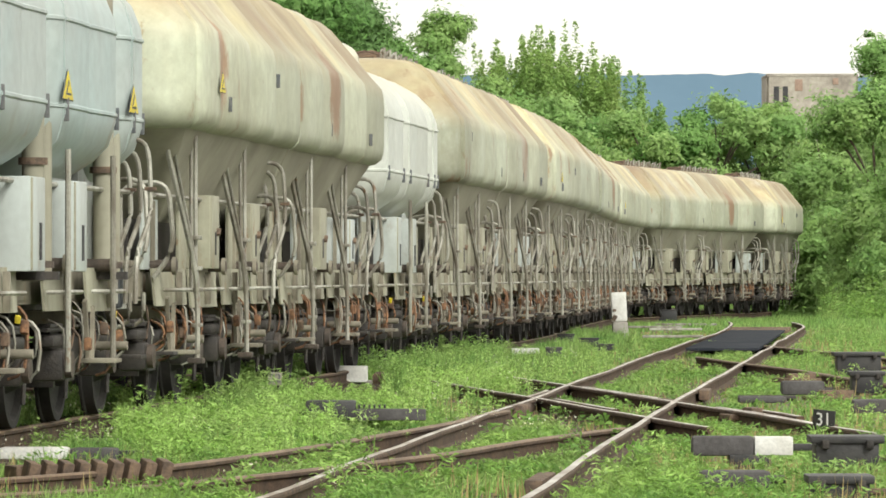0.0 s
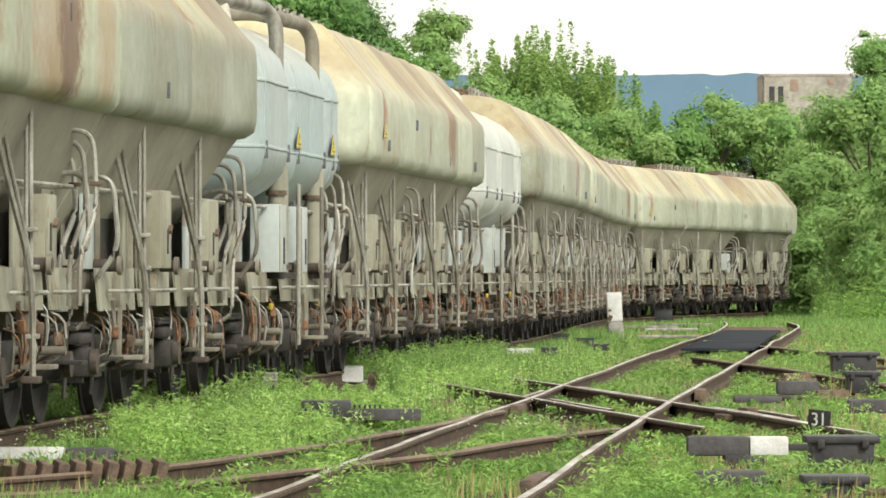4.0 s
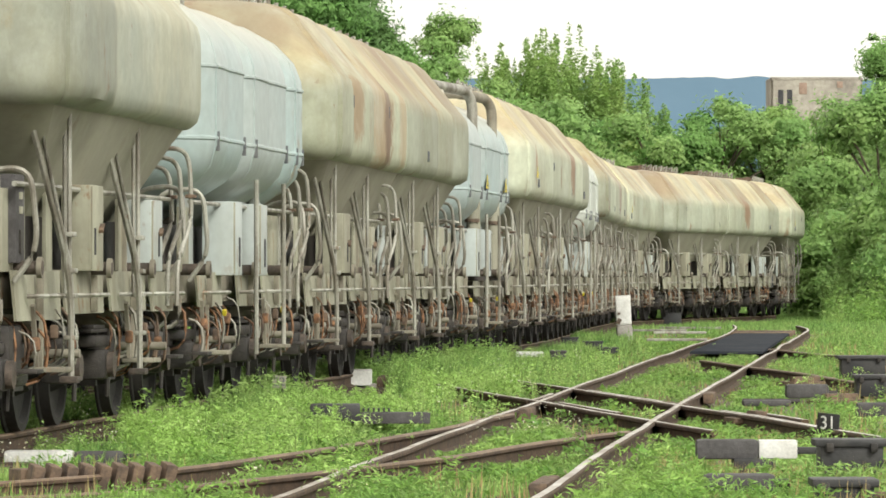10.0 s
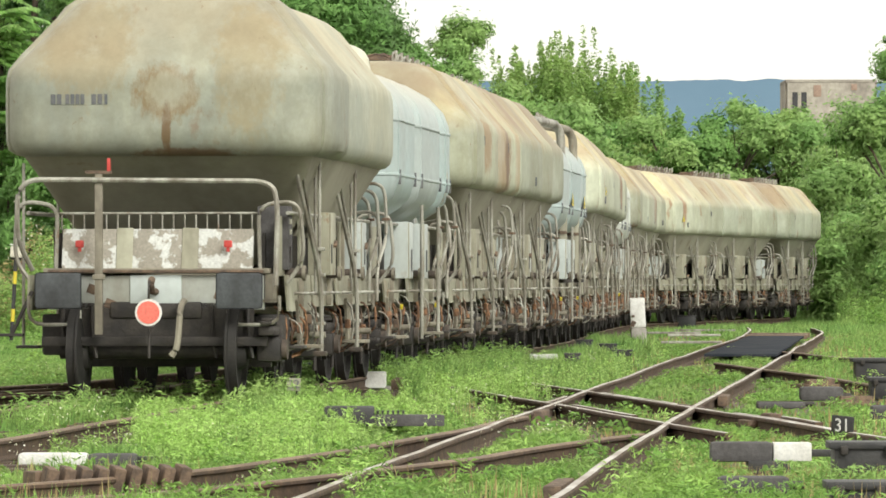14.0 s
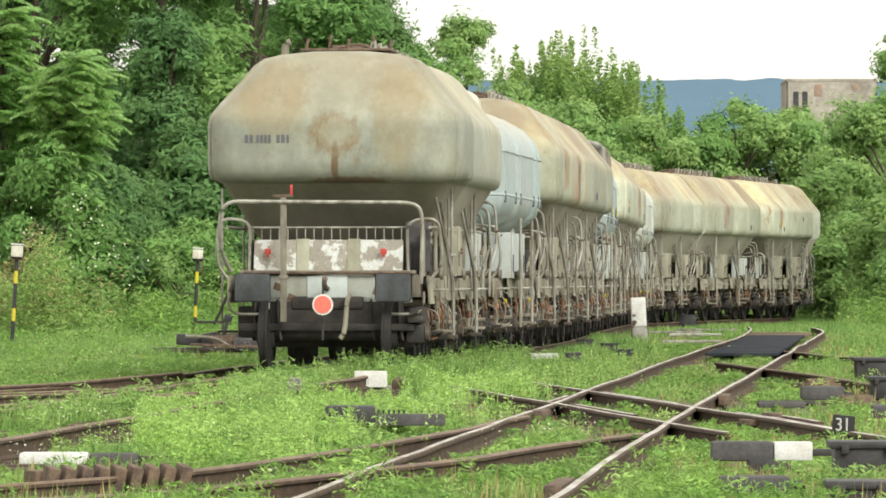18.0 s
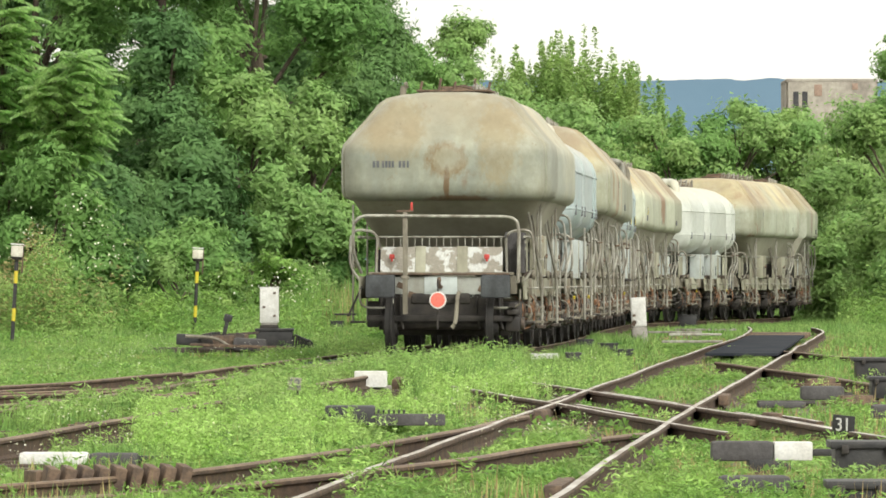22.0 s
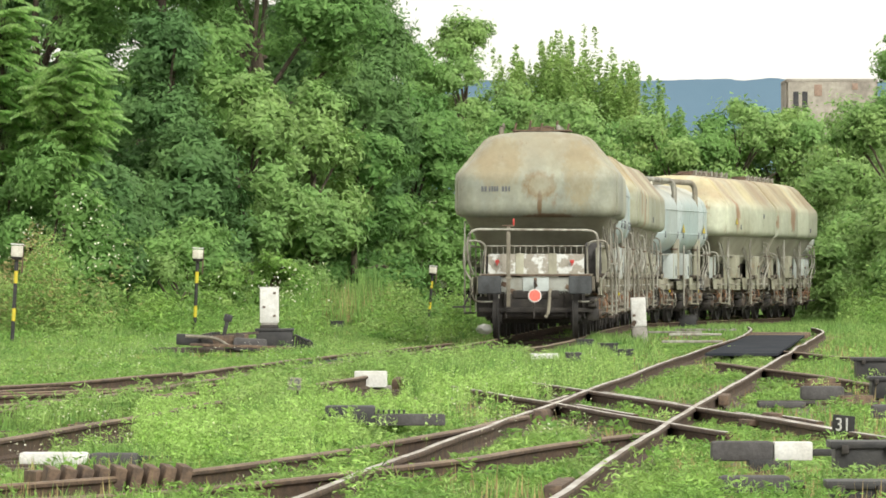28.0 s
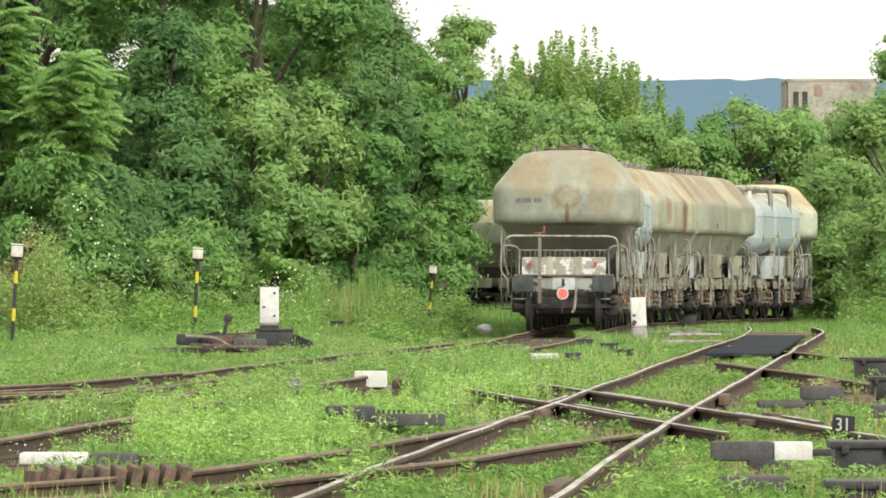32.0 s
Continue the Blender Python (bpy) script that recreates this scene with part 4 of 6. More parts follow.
def gear(parent, s, y, seed, blue):
    """Brake and valve pipework above a bogie."""
    rnd = random.Random(seed)
    for k in range(17):
        yy = y - 1.2 + 0.15 * k + rnd.uniform(-0.08, 0.08)
        z0, z1 = rnd.uniform(0.42, 0.60), rnd.uniform(0.76, 0.98)
        x = rnd.uniform(1.18, 1.36)
        part("valve_pipe", tube(B(), bend([(s * (x - 0.12), yy, z1), (s * x, yy, z1 - 0.05), (s * x, yy + rnd.uniform(-0.1, 0.1), z0), (s * (x - 0.15), yy + 0.05, z0 - 0.05)], 2), rnd.uniform(0.006, 0.014), 5), rnd.choice((ORANGE_PIPE, ORANGE_PIPE, BROWN_GEAR, TUBE, TUBE)), parent, "rusty valve pipe")
    for k in range(3):
        part("valve_body", bar(B(), (0.06, 0.07, 0.10), (s * 1.30, y - 0.8 + 0.75 * k, rnd.uniform(0.62, 0.80)), (rnd.uniform(-20, 20), 0, 0), 0.02), BROWN_GEAR if k == 1 else ORANGE_PIPE, parent)
    if blue:
        part("valve_handle", bar(B(), (0.04, 0.025, 0.06), (s * 1.34, y + 0.2, 0.84), (20, 10, 0), 0.01), YELLOW, parent, "yellow valve handle")
    part("cross_pipe", cylinder(B(), 0.035, 0.4, (s * 1.22, y + 0.35, 0.60), (0, 90, 0), 10), DUSTY, parent)
    part("footstep", bar(bar(bar(B(), (0.26, 0.36, 0.035), (s * 1.36, y - 0.55, 0.50), bevel=0.008), (0.03, 0.05, 0.5), (s * 1.27, y - 0.68, 0.72), (20, 0, 0)), (0.03, 0.05, 0.42), (s * 1.27, y - 0.42, 0.70), (-6, 0, 0)), DUSTY, parent)


def plate(parent, s, y, w, mat, z0=0.86, z1=1.20):
    bm = B()
    x = s * 1.26
    v = [bm.verts.new(p) for p in ((x, y - w * 0.45, z0), (x, y + w * 0.47, z0), (x - s * 0.02, y + w * 0.49, z1), (x - s * 0.02, y - w * 0.49, z1))]
    f = bm.faces.new(v)
    made = bmesh.ops.extrude_face_region(bm, geom=[f])
    bmesh.ops.translate(bm, vec=(-s * 0.02, 0, 0), verts=[g for g in made["geom"] if isinstance(g, bmesh.types.BMVert)])
    part("side_plate", bm, mat, parent, smooth=0)


def plain_side(wagon, s):
    """The far side: rim pipe, plates and poles alone."""
    part("rim_pipe", tube(B(), [(s * 1.27, -3.6, 1.80), (s * 1.27, 3.6, 1.80)], 0.022), TUBE, wagon)
    for y in (-3.0, -1.0, 1.0, 3.0):
        plate(wagon, s, y, 1.6, PANEL)
        part("grab_pole", tube(B(), [(s * 1.42, y, 0.50), (s * 1.42, y, 2.30)], 0.017, 6), TUBE, wagon)


def valve_box(wagon, s, y, wide, tall, x, mt, rnd):
    box = part("valve_box", bar(B(), (0.22, wide, tall), (s * x, y, 1.20 + tall / 2), bevel=0.012), mt, wagon)
    part("box_slot", bar(B(), (0.012, 0.05, 0.2), (s * (x + 0.112), y + rnd.uniform(-0.1, 0.1), 1.42)), DARK_HOLE, box)
    part("box_edge", bar(B(), (0.014, 0.03, tall * 0.96), (s * (x + 0.114), y - wide / 2 + 0.03, 1.20 + tall / 2), bevel=0.003), PANEL, box)
    part("box_latch", bar(B(), (0.05, 0.10, 0.03), (s * (x + 0.12), y + 0.12, 1.52), (30, 0, 0), 0.006), BROWN_GEAR, box)
    return box


def side_gear(wagon, s, blue, seed):
    """Sheet walls, boxes, skirts, pipes and poles along the side that faces the yard."""
    rnd = random.Random(seed)
    part("rim_pipe", tube(B(), [(s * 1.27, -3.6, 1.80), (s * 1.27, 3.6, 1.80)], 0.020), TUBE, wagon)
    if blue:
        for y in (-1.45, 0.35):
            box = part("tool_box", bar(B(), (0.28, 0.62, 0.66), (s * 1.26, y, 1.50), bevel=0.015), WHITE_PANEL, wagon, "white sheet metal box")
            part("box_slot", bar(B(), (0.012, 0.06, 0.26), (s * 1.404, y + 0.10, 1.38)), DARK_HOLE, box)
            part("box_edge", bar(B(), (0.014, 0.035, 0.64), (s * 1.405, y - 0.27, 1.50), bevel=0.003), PANEL, box)
        for y, lean in ((-2.35, -0.25), (1.25, 0.25), (2.55, 0.25)):
            part("gusset", bar(B(), (0.05, 0.70, 0.95), (s * 1.05, y, 1.58), bevel=0.01, shape=Matrix.Shear("XZ", 4, (0.0, lean))), WHITE_PANEL, wagon, "white triangular support plate")
        for y, w in ((-3.1, 0.55), (1.9, 0.5), (3.1, 0.6)):
            part("sheet_wall", bar(B(), (0.03, w, 0.56), (s * 1.14, y, 1.48), bevel=0.006), PANEL, wagon)
        skirts = ((-2.2, 1.5), (0.2, 1.1), (2.2, 1.4))
    else:
        for a, b in ((-3.6, -2.9), (-1.7, -1.25), (0.05, 0.42), (1.5, 2.05), (2.8, 3.2)):
            a, b = a + rnd.uniform(-0.08, 0.08), b + rnd.uniform(-0.08, 0.08)
            wall = part("sheet_wall", bar(B(), (0.03, b - a, 0.58), (s * (1.16 + rnd.uniform(-0.03, 0.04)), (a + b) / 2, 1.48), (0, 0, rnd.uniform(-3, 3)), 0.006), WHITE_PANEL if rnd.random() < 0.15 else PANEL, wagon)
            if rnd.random() < 0.7:
                part("wall_rib", bar(B(), (0.04, 0.035, 0.56), (s * 1.20, a + (b - a) * rnd.uniform(0.3, 0.7), 1.48), bevel=0.005), DUSTY, wall)
        valve_box(wagon, s, -0.62 + rnd.uniform(-0.1, 0.1), rnd.uniform(0.55, 0.75), 0.64, 1.25, PANEL, rnd)
        valve_box(wagon, s, 2.45 + rnd.uniform(-0.15, 0.15), rnd.uniform(0.5, 0.7), rnd.uniform(0.5, 0.62), 1.22, WHITE_PANEL if rnd.random() < 0.3 else PANEL, rnd)
        skirts = ((-2.55, 1.85), (-0.55, 1.75), (1.55, 1.8), (3.35, 1.2))
    for y, w in skirts:
        plate(wagon, s, y, w * rnd.uniform(1.0, 1.08), PANEL, rnd.uniform(0.84, 0.90))
        part("hand_bar", tube(B(), bend([(s * 1.27, y - 0.55, 1.02), (s * 1.38, y - 0.53, 1.02), (s * 1.38, y + 0.45, 1.02), (s * 1.27, y + 0.47, 1.02)], 2), 0.019, 6), TUBE, wagon)
        part("skirt_bracket", bar(B(), (0.05, 0.04, 0.28), (s * 1.285, y + rnd.uniform(-0.3, 0.3), 1.03), bevel=0.005), DUSTY, wagon)
    for y in (-3.2, -0.15, 2.0):
        part("cross_valve", cylinder(B(), 0.05, 0.26, (s * 1.27, y, 1.22), (0, 90, 0), 12), AXLE_IRON, wagon)
        part("valve_flange", cylinder(B(), 0.075, 0.035, (s * 1.38, y, 1.22), (0, 90, 0), 12), DUSTY, wagon)
    for y in (-SPAN / 2, SPAN / 2):
        gear(wagon, s, y, seed * 31 + int(10 * y), blue)
    for y in (AXLES_TWIN if blue else AXLES_LONG):
        box = part("axle_box", bar(bar(B(), (0.24, 0.26, 0.24), (s * 1.10, y, 0.48), bevel=0.05), (0.16, 0.62, 0.09), (s * 1.10, y, 0.66), bevel=0.03), BLACK_STEEL, wagon)
        part("axle_cap", cylinder(B(), 0.10, 0.05, (s * 1.245, y, 0.48), (0, 90, 0), 14), AXLE_IRON, box)
        part("leaf_spring", bar(bar(B(), (0.10, 0.8, 0.03), (s * 1.10, y, 0.74), bevel=0.01), (0.10, 0.55, 0.03), (s * 1.10, y, 0.77), bevel=0.01), BLACK_STEEL, box)
        part("brake_rod", tube(B(), [(s * 1.16, y + 0.42, 0.75), (s * 1.14, y + 0.42, 0.22)], 0.02, 6), BLACK_STEEL, wagon)
    if blue:
        hoses(wagon, s, 3.10, 1.36, 3)
        for y in (-0.3, 1.75):
            part("grab_pole", tube(B(), [(s * 1.42, y, 0.45), (s * 1.42, y, 2.05)], 0.022), TUBE, wagon)
    else:
        rods(wagon, s, -2.15)
        rods(wagon, s, 1.05)
        hoses(wagon, s, 3.30, k=3)


def down_pipes(wagon, s):
    """Thick pipes that run over the roof, bend, and drop through the grooves between the silos."""
    for y, mt, words in ((-0.90, TUBE, "bent pale overhead pipe"), (2.20, DUSTY, "rust-stained bent overhead pipe")):
        part("overhead_pipe", tube(B(), bend([(s * 0.55, y - 2.9, 3.72), (s * 0.95, y - 2.4, 3.76), (s * 1.18, y - 0.12, 3.76), (s * 1.27, y, 3.62), (s * 1.27, y, 3.0)], 6), 0.075, 12), mt, wagon, words)
        part("down_pipe", cylinder(B(), 0.08, 2.0, (s * 1.27, y, 2.10), seg=18), HOPPER, wagon, "thick dusty grey vertical pipe")
        part("down_pipe", cylinder(B(), 0.06, 1.1, (s * 1.30, y + 0.26, 1.70), seg=14), HOPPER, wagon, "thick dusty grey vertical pipe")
        part("pipe_flange", cylinder(B(), 0.17, 0.06, (s * 1.29, y, 1.14), seg=18), BLACK_STEEL, wagon)
        part("pipe_flange", cylinder(B(), 0.13, 0.05, (s * 1.29, y, 1.22), seg=18), AXLE_IRON, wagon)
        part("pipe_band", cylinder(B(), 0.105, 0.05, (s * 1.27, y, 1.95), seg=18), BROWN_GEAR, wagon)


def ladder_top(wagon, l0, l1, top):
    """The roof walkway with its hatches and valves."""
    walkway = part("roof_walkway", bar(bar(B(), (0.5, l1 - l0, 0.025), (0, (l0 + l1) / 2, top + 0.06)), (0.03, l1 - l0, 0.05), (0.27, (l0 + l1) / 2, top + 0.05)), BROWN_GEAR, wagon, "rusty roof walkway")
    n = 7
    for k in range(n):
        y = l0 + (l1 - l0) * (k + 0.3) / n
        if k % 3 == 1:
            part("hatch", bar(cylinder(B(), 0.24, 0.08, (0, y, top + 0.08), seg=18), (0.5, 0.05, 0.03), (0, y, top + 0.14)), BROWN_GEAR, wagon, "round rusty filling hatch")
        part("roof_valve", tube(tube(B(), bend([(0.33, y, top - 0.02), (0.33, y, top + 0.16), (0.33, y + 0.25, top + 0.16), (0.33, y + 0.25, top + 0.0)], 3), 0.014), [(0.33, y + 0.4, top), (0.33, y + 0.4, top + 0.2)], 0.025), TUBE, wagon)
        part("roof_rod", tube(B(), bend([(0.1 * (k % 3) - 0.2, y, top + 0.06), (0.1, y + 0.15, top + 0.16 + 0.05 * (k % 2)), (0.25, y + 0.4, top + 0.10)], 2), 0.014, 5), BROWN_GEAR, wagon)
        part("roof_bracket", bar(B(), (0.75, 0.03, 0.03), (0, y + 0.3, top + 0.03)), BROWN_GEAR, wagon)


def buffer_parts(wagon, end):
    y = end * LENGTH / 2
    for s in (-1, 1):
        b = part("buffer", bar(B(), (0.45, 0.05, 0.35), (s * 0.875, y - end * 0.02, 1.05), bevel=0.04), BUFFER_STEEL, wagon, "dark blue-grey rectangular buffer")
        part("buffer_stem", cylinder(B(), 0.09, 0.5, (s * 0.875, y - end * 0.28, 1.05), (90, 0, 0), 12), BLACK_STEEL, b)
    hook = part("coupling_hook", tube(B(), bend([(0, y - end * 0.5, 1.04), (0, y - end * 0.22, 1.04), (0, y - end * 0.16, 1.12), (0, y - end * 0.24, 1.16)], 3), 0.035), BROWN_GEAR, wagon)
    part("coupling_plate", bar(B(), (0.50, 0.02, 0.30), (0, y - end * 0.49, 1.05), bevel=0.006), WHITE_PANEL, wagon)
    for sx in (-0.17, 0.17):
        for z in (0.97, 1.13):
            part("bolt", cylinder(B(), 0.02, 0.02, (sx, y - end * 0.505, z), (90, 0, 0), 8), BROWN_GEAR, wagon)


def wagon_base(wagon, blue, seed):
    """Frame, axles, buffers and the gear on both sides: all that a wagon has besides its tank."""
    half = LENGTH / 2
    for s in (-1, 1):
        part("side_sill", bar(bar(B(), (0.08, LENGTH - 1.0, 0.26), (s * 1.10, 0, 1.08)), (0.16, LENGTH - 1.0, 0.03), (s * 1.06, 0, 0.95)), DUSTY, wagon)
    part("under_frame", bar(bar(bar(B(), (2.1, 0.25, 0.24), (0, -1.2, 1.0)), (2.1, 0.25, 0.24), (0, 1.2, 1.0)), (0.5, LENGTH - 1.2, 0.22), (0, 0, 1.0)), BLACK_STEEL, wagon)
    for y in (-1.9, 1.9):
        part("outlet_cone", cylinder(B(), 0.16, 0.7, (0, y, 1.30), (180, 0, 0), 16, 0.5), DUSTY, wagon)
        part("outlet_pipe", cylinder(B(), 0.11, 2.2, (0, y, 0.86), (0, 90, 0), 12), DUSTY, wagon)
        for s in (-0.55, 0.55):
            part("saddle", bar(B(), (0.7, 0.12, 0.55), (s, y + 0.95, 1.45), (0, 0, 0), 0.02), DUSTY, wagon)
    for end in (-1, 1):
        part("end_beam", bar(B(), (2.1, 0.10, 0.33), (0, end * (half - 0.55), 1.03), bevel=0.012), BEAM_GREY, wagon, "pale dusty end beam")
        part("end_deck", bar(B(), (2.2, 0.75, 0.05), (0, end * (half - 0.85), 1.24), bevel=0.01), DUSTY, wagon)
        buffer_parts(wagon, end)
        for s in (-1, 1):
            part("shunter_bar", tube(B(), bend([(s * 0.72, end * (half - 0.35), 0.86), (s * 0.72, end * (half - 0.35), 0.72), (s * 1.22, end * (half - 0.35), 0.72), (s * 1.22, end * (half - 0.35), 1.0)], 3), 0.018), TUBE, wagon)
            part("corner_step", bar(B(), (0.22, 0.28, 0.03), (s * 1.30, end * (half - 0.85), 0.50), bevel=0.006), BLACK_STEEL, wagon)
            part("corner_rail", tube(B(), bend([(s * 1.0, end * (half - 0.62), 1.15), (s * 0.98, end * (half - 0.62), 1.88), (s * 1.38, end * (half - 0.62), 1.92), (s * 1.42, end * (half - 0.7), 1.35), (s * 1.25, end * (half - 0.7), 1.12)], 5), 0.021), TUBE, wagon)
    for y in (AXLES_TWIN if blue else AXLES_LONG):
        wheelset(wagon, y)
    for y in (-SPAN / 2, SPAN / 2):
        for s in (-1, 1):
            part("bogie_frame", bar(bar(bar(B(), (0.10, 2.5, 0.12), (s * 1.0, y, 0.62), bevel=0.02), (0.12, 0.5, 0.3), (s * 1.0, y, 0.52), bevel=0.03), (0.06, 0.4, 0.05), (s * 1.0, y, 0.36)), BLACK_STEEL, wagon)
        part("brake_beam", bar(bar(B(), (1.9, 0.08, 0.10), (0, y - 0.25, 0.34)), (1.9, 0.08, 0.10), (0, y + 0.25, 0.34)), BLACK_STEEL, wagon)
    part("brake_cylinder", cylinder(bar(B(), (0.6, 1.2, 0.3), (0, 0, 0.75), bevel=0.03), 0.18, 0.8, (0.4, 0.1, 0.66), (90, 0, 0), 14), BLACK_STEEL, wagon)
    # Added black sheets stand for the shade in the gaps between boxes.
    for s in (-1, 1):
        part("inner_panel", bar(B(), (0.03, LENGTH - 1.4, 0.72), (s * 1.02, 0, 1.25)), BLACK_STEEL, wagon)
    side_gear(wagon, 1, blue, seed)
    plain_side(wagon, -1)


def triangle_sign(wagon, s, y, z, x, scale=1.0):
    for size, mt, push in ((0.25, INK, 0.0), (0.225, YELLOW, 0.004), (0.12, INK, 0.008), (0.075, YELLOW, 0.012)):
        bm = B()
        v = [bm.verts.new((s * (x + push), y + a * size * scale * 1.9, z + b * size * scale)) for a, b in ((-0.5, -0.3), (0.5, -0.3), (0, 0.6))]
        f = bm.faces.new(v)
        made = bmesh.ops.extrude_face_region(bm, geom=[f])
        bmesh.ops.translate(bm, vec=(s * 0.004, 0, 0), verts=[g for g in made["geom"] if isinstance(g, bmesh.types.BMVert)])
        part("warning_triangle", bm, mt, wagon, smooth=0)


def beige_wagon(front, rear, seed, mat, label, cuts=None, sign=False):
    wagon = thing("silo_wagon", label, "freight wagon", group="wagons of the train")
    part("tank", tank_faceted(front, rear, seed, cuts), mat, wagon, smooth=50)
    part("hopper", hopper_faceted(front, rear, seed), HOPPER, wagon, "cement-grey hopper bottom", smooth=28)
    wagon_base(wagon, False, seed)
    ladder_top(wagon, -LENGTH / 2 + rear + 1.5, LENGTH / 2 - front - 1.1, 4.03)
    rnd = random.Random(seed)
    for y in (-1.6, 2.2):
        part("lug", bar(B(), (0.035, 0.022, 0.13), (1.575, y + rnd.uniform(-0.7, 0.7), rnd.choice((2.62, 2.95, 3.0))), bevel=0.006), INK, wagon)
    if sign:
        triangle_sign(wagon, 1, -2.0, 2.75, 1.615, 0.8)
    return wagon


def blue_wagon(mat, signs, label, seed, overhead):
    wagon = thing("silo_wagon", label, "freight wagon", group="wagons of the train")
    for k, (l0, l1) in enumerate(TWIN_PARTS):
        part("tank", tank_rounded(l0, l1, seed + k), mat, wagon, smooth=35)
    wagon_base(wagon, True, seed)
    ladder_top(wagon, -2.6, 2.6, 3.72)
    for l0, l1 in TWIN_PARTS:
        for y in (l0 + 0.42, l1 - 0.36):
            part("lug", bar(B(), (0.035, 0.04, 0.17), (1.435, y, 2.33), bevel=0.006), INK, wagon)
    if signs:
        for y in (-0.45, 2.60):
            triangle_sign(wagon, 1, y, 2.47, 1.44)
    if overhead:
        down_pipes(wagon, 1)
    part("motor_housing", tube(B(), bend([(0.98, -2.95, 3.40), (0.98, -2.95, 3.66), (0.80, -2.6, 3.76), (0.3, -2.5, 3.74)], 5), 0.115, 14), TANK_WHITE, wagon, "white round duct on the roof")
    part("duct_mouth", cylinder(B(), 0.125, 0.05, (0.98, -2.95, 3.44), seg=16), DARK_HOLE, wagon)
    return wagon


def tail_gear(wagon):
    """What only the last wagon shows: the platform rail, peeling end plate, tail disc, stains and numbers."""
    y = -LENGTH / 2
    part("platform_rail", tube(B(), bend([(-1.22, y + 0.55, 1.25), (-1.32, y + 0.25, 1.55), (-1.30, y + 0.22, 2.12), (1.16, y + 0.22, 2.10), (1.22, y + 0.22, 1.9), (1.20, y + 0.22, 1.10)], 6, 0.22), 0.026), TUBE, wagon, "pale bent platform handrail")
    part("brake_column", bar(bar(B(), (0.075, 0.06, 1.55), (-0.52, y + 0.26, 1.40), bevel=0.012), (0.12, 0.08, 0.05), (-0.52, y + 0.26, 1.18), bevel=0.01), DUSTY, wagon)
    part("brake_wheel", bar(B(), (0.26, 0.03, 0.03), (-0.52, y + 0.24, 2.19)), BROWN_GEAR, wagon)
    part("brake_handle", bar(B(), (0.035, 0.035, 0.13), (-0.42, y + 0.24, 2.26), bevel=0.01), RED, wagon, "red handle")
    for k in range(3):
        part("end_plate", bar(B(), (0.59, 0.06, 0.40), (-0.64 + 0.64 * k, y + 0.62, 1.45), (-14, 0, 0), 0.02), PEELED, wagon, "white paint peeling off grey-brown sheet")
    for x in (-0.32, 0.32):
        part("plate_strap", bar(B(), (0.16, 0.05, 0.42), (x, y + 0.60, 1.45), (-14, 0, 0), 0.008), PANEL, wagon)
    part("plate_ledge", bar(B(), (2.1, 0.14, 0.03), (0, y + 0.50, 1.235), bevel=0.006), BROWN_GEAR, wagon)
    for x in (-0.75, 0.70):
        part("tap", bar(bar(B(), (0.08, 0.05, 0.07), (x, y + 0.52, 1.50), bevel=0.012), (0.03, 0.03, 0.05), (x, y + 0.52, 1.45)), RED, wagon, "small red tap")
    box = part("dark_cabinet", bar(B(), (0.30, 0.34, 0.62), (1.10, y + 0.95, 1.56), bevel=0.015), DARK_CONCRETE, wagon, "black corner cabinet")
    for z in (1.72, 1.62, 1.40):
        part("cabinet_plate", bar(B(), (0.012, 0.10, 0.05 if z > 1.5 else 0.16), (1.256, y + 0.95, z)), PANEL if z > 1.5 else BLACK_STEEL, box)
    fence = part("low_fence", tube(B(), [(-1.0, y + 0.85, 1.80), (1.05, y + 0.85, 1.80)], 0.014), TUBE, wagon)
    for k in range(19):
        part("baluster", cylinder(B(), 0.009, 0.16, (-0.98 + 0.11 * k, y + 0.85, 1.72), seg=6), TUBE, fence)
    disc = part("tail_disc", cylinder(B(), 0.13, 0.015, (0.0, y + 0.02, 0.84), (90, 0, 0), 28), WHITE, wagon, "white rim of the tail disc")
    part("disc_face", cylinder(B(), 0.108, 0.008, (0.0, y + 0.01, 0.84), (90, 0, 0), 28), DISC_RED, disc, "coral red disc face")
    part("disc_hanger", tube(B(), bend([(0.0, y + 0.03, 0.9), (0.0, y + 0.03, 1.1), (0.0, y + 0.10, 1.14)], 3), 0.012), BLACK_STEEL, wagon)
    part("brake_hose", tube(B(), bend([(0.28, y + 0.45, 0.95), (0.28, y + 0.2, 0.9), (0.26, y + 0.16, 0.5), (0.20, y + 0.16, 0.42)], 5), 0.032), DUSTY, wagon, "grey brake hose")
    part("brake_hose", tube(B(), bend([(-0.02, y + 0.45, 0.85), (-0.02, y + 0.2, 0.7), (-0.02, y + 0.18, 0.4)], 4), 0.016), BLACK_STEEL, wagon)
    part("under_beam", bar(B(), (2.2, 0.08, 0.09), (0, y + 0.42, 0.56), bevel=0.01), BLACK_STEEL, wagon)
    # Added black sheets stand for the darkness under the end beam.
    part("end_skirt", bar(bar(B(), (1.9, 0.04, 0.34), (0, y + 0.52, 0.76)), (0.9, 0.05, 0.16), (0, y + 0.50, 0.86), bevel=0.03), BLACK_STEEL, wagon)
    for x in (-0.9, -0.62, 0.55, 0.9):
        part("hanger", tube(B(), bend([(x, y + 0.46, 0.9), (x, y + 0.44, 0.62), (x + 0.05, y + 0.44, 0.40)], 3), 0.02, 6), BLACK_STEEL, wagon)
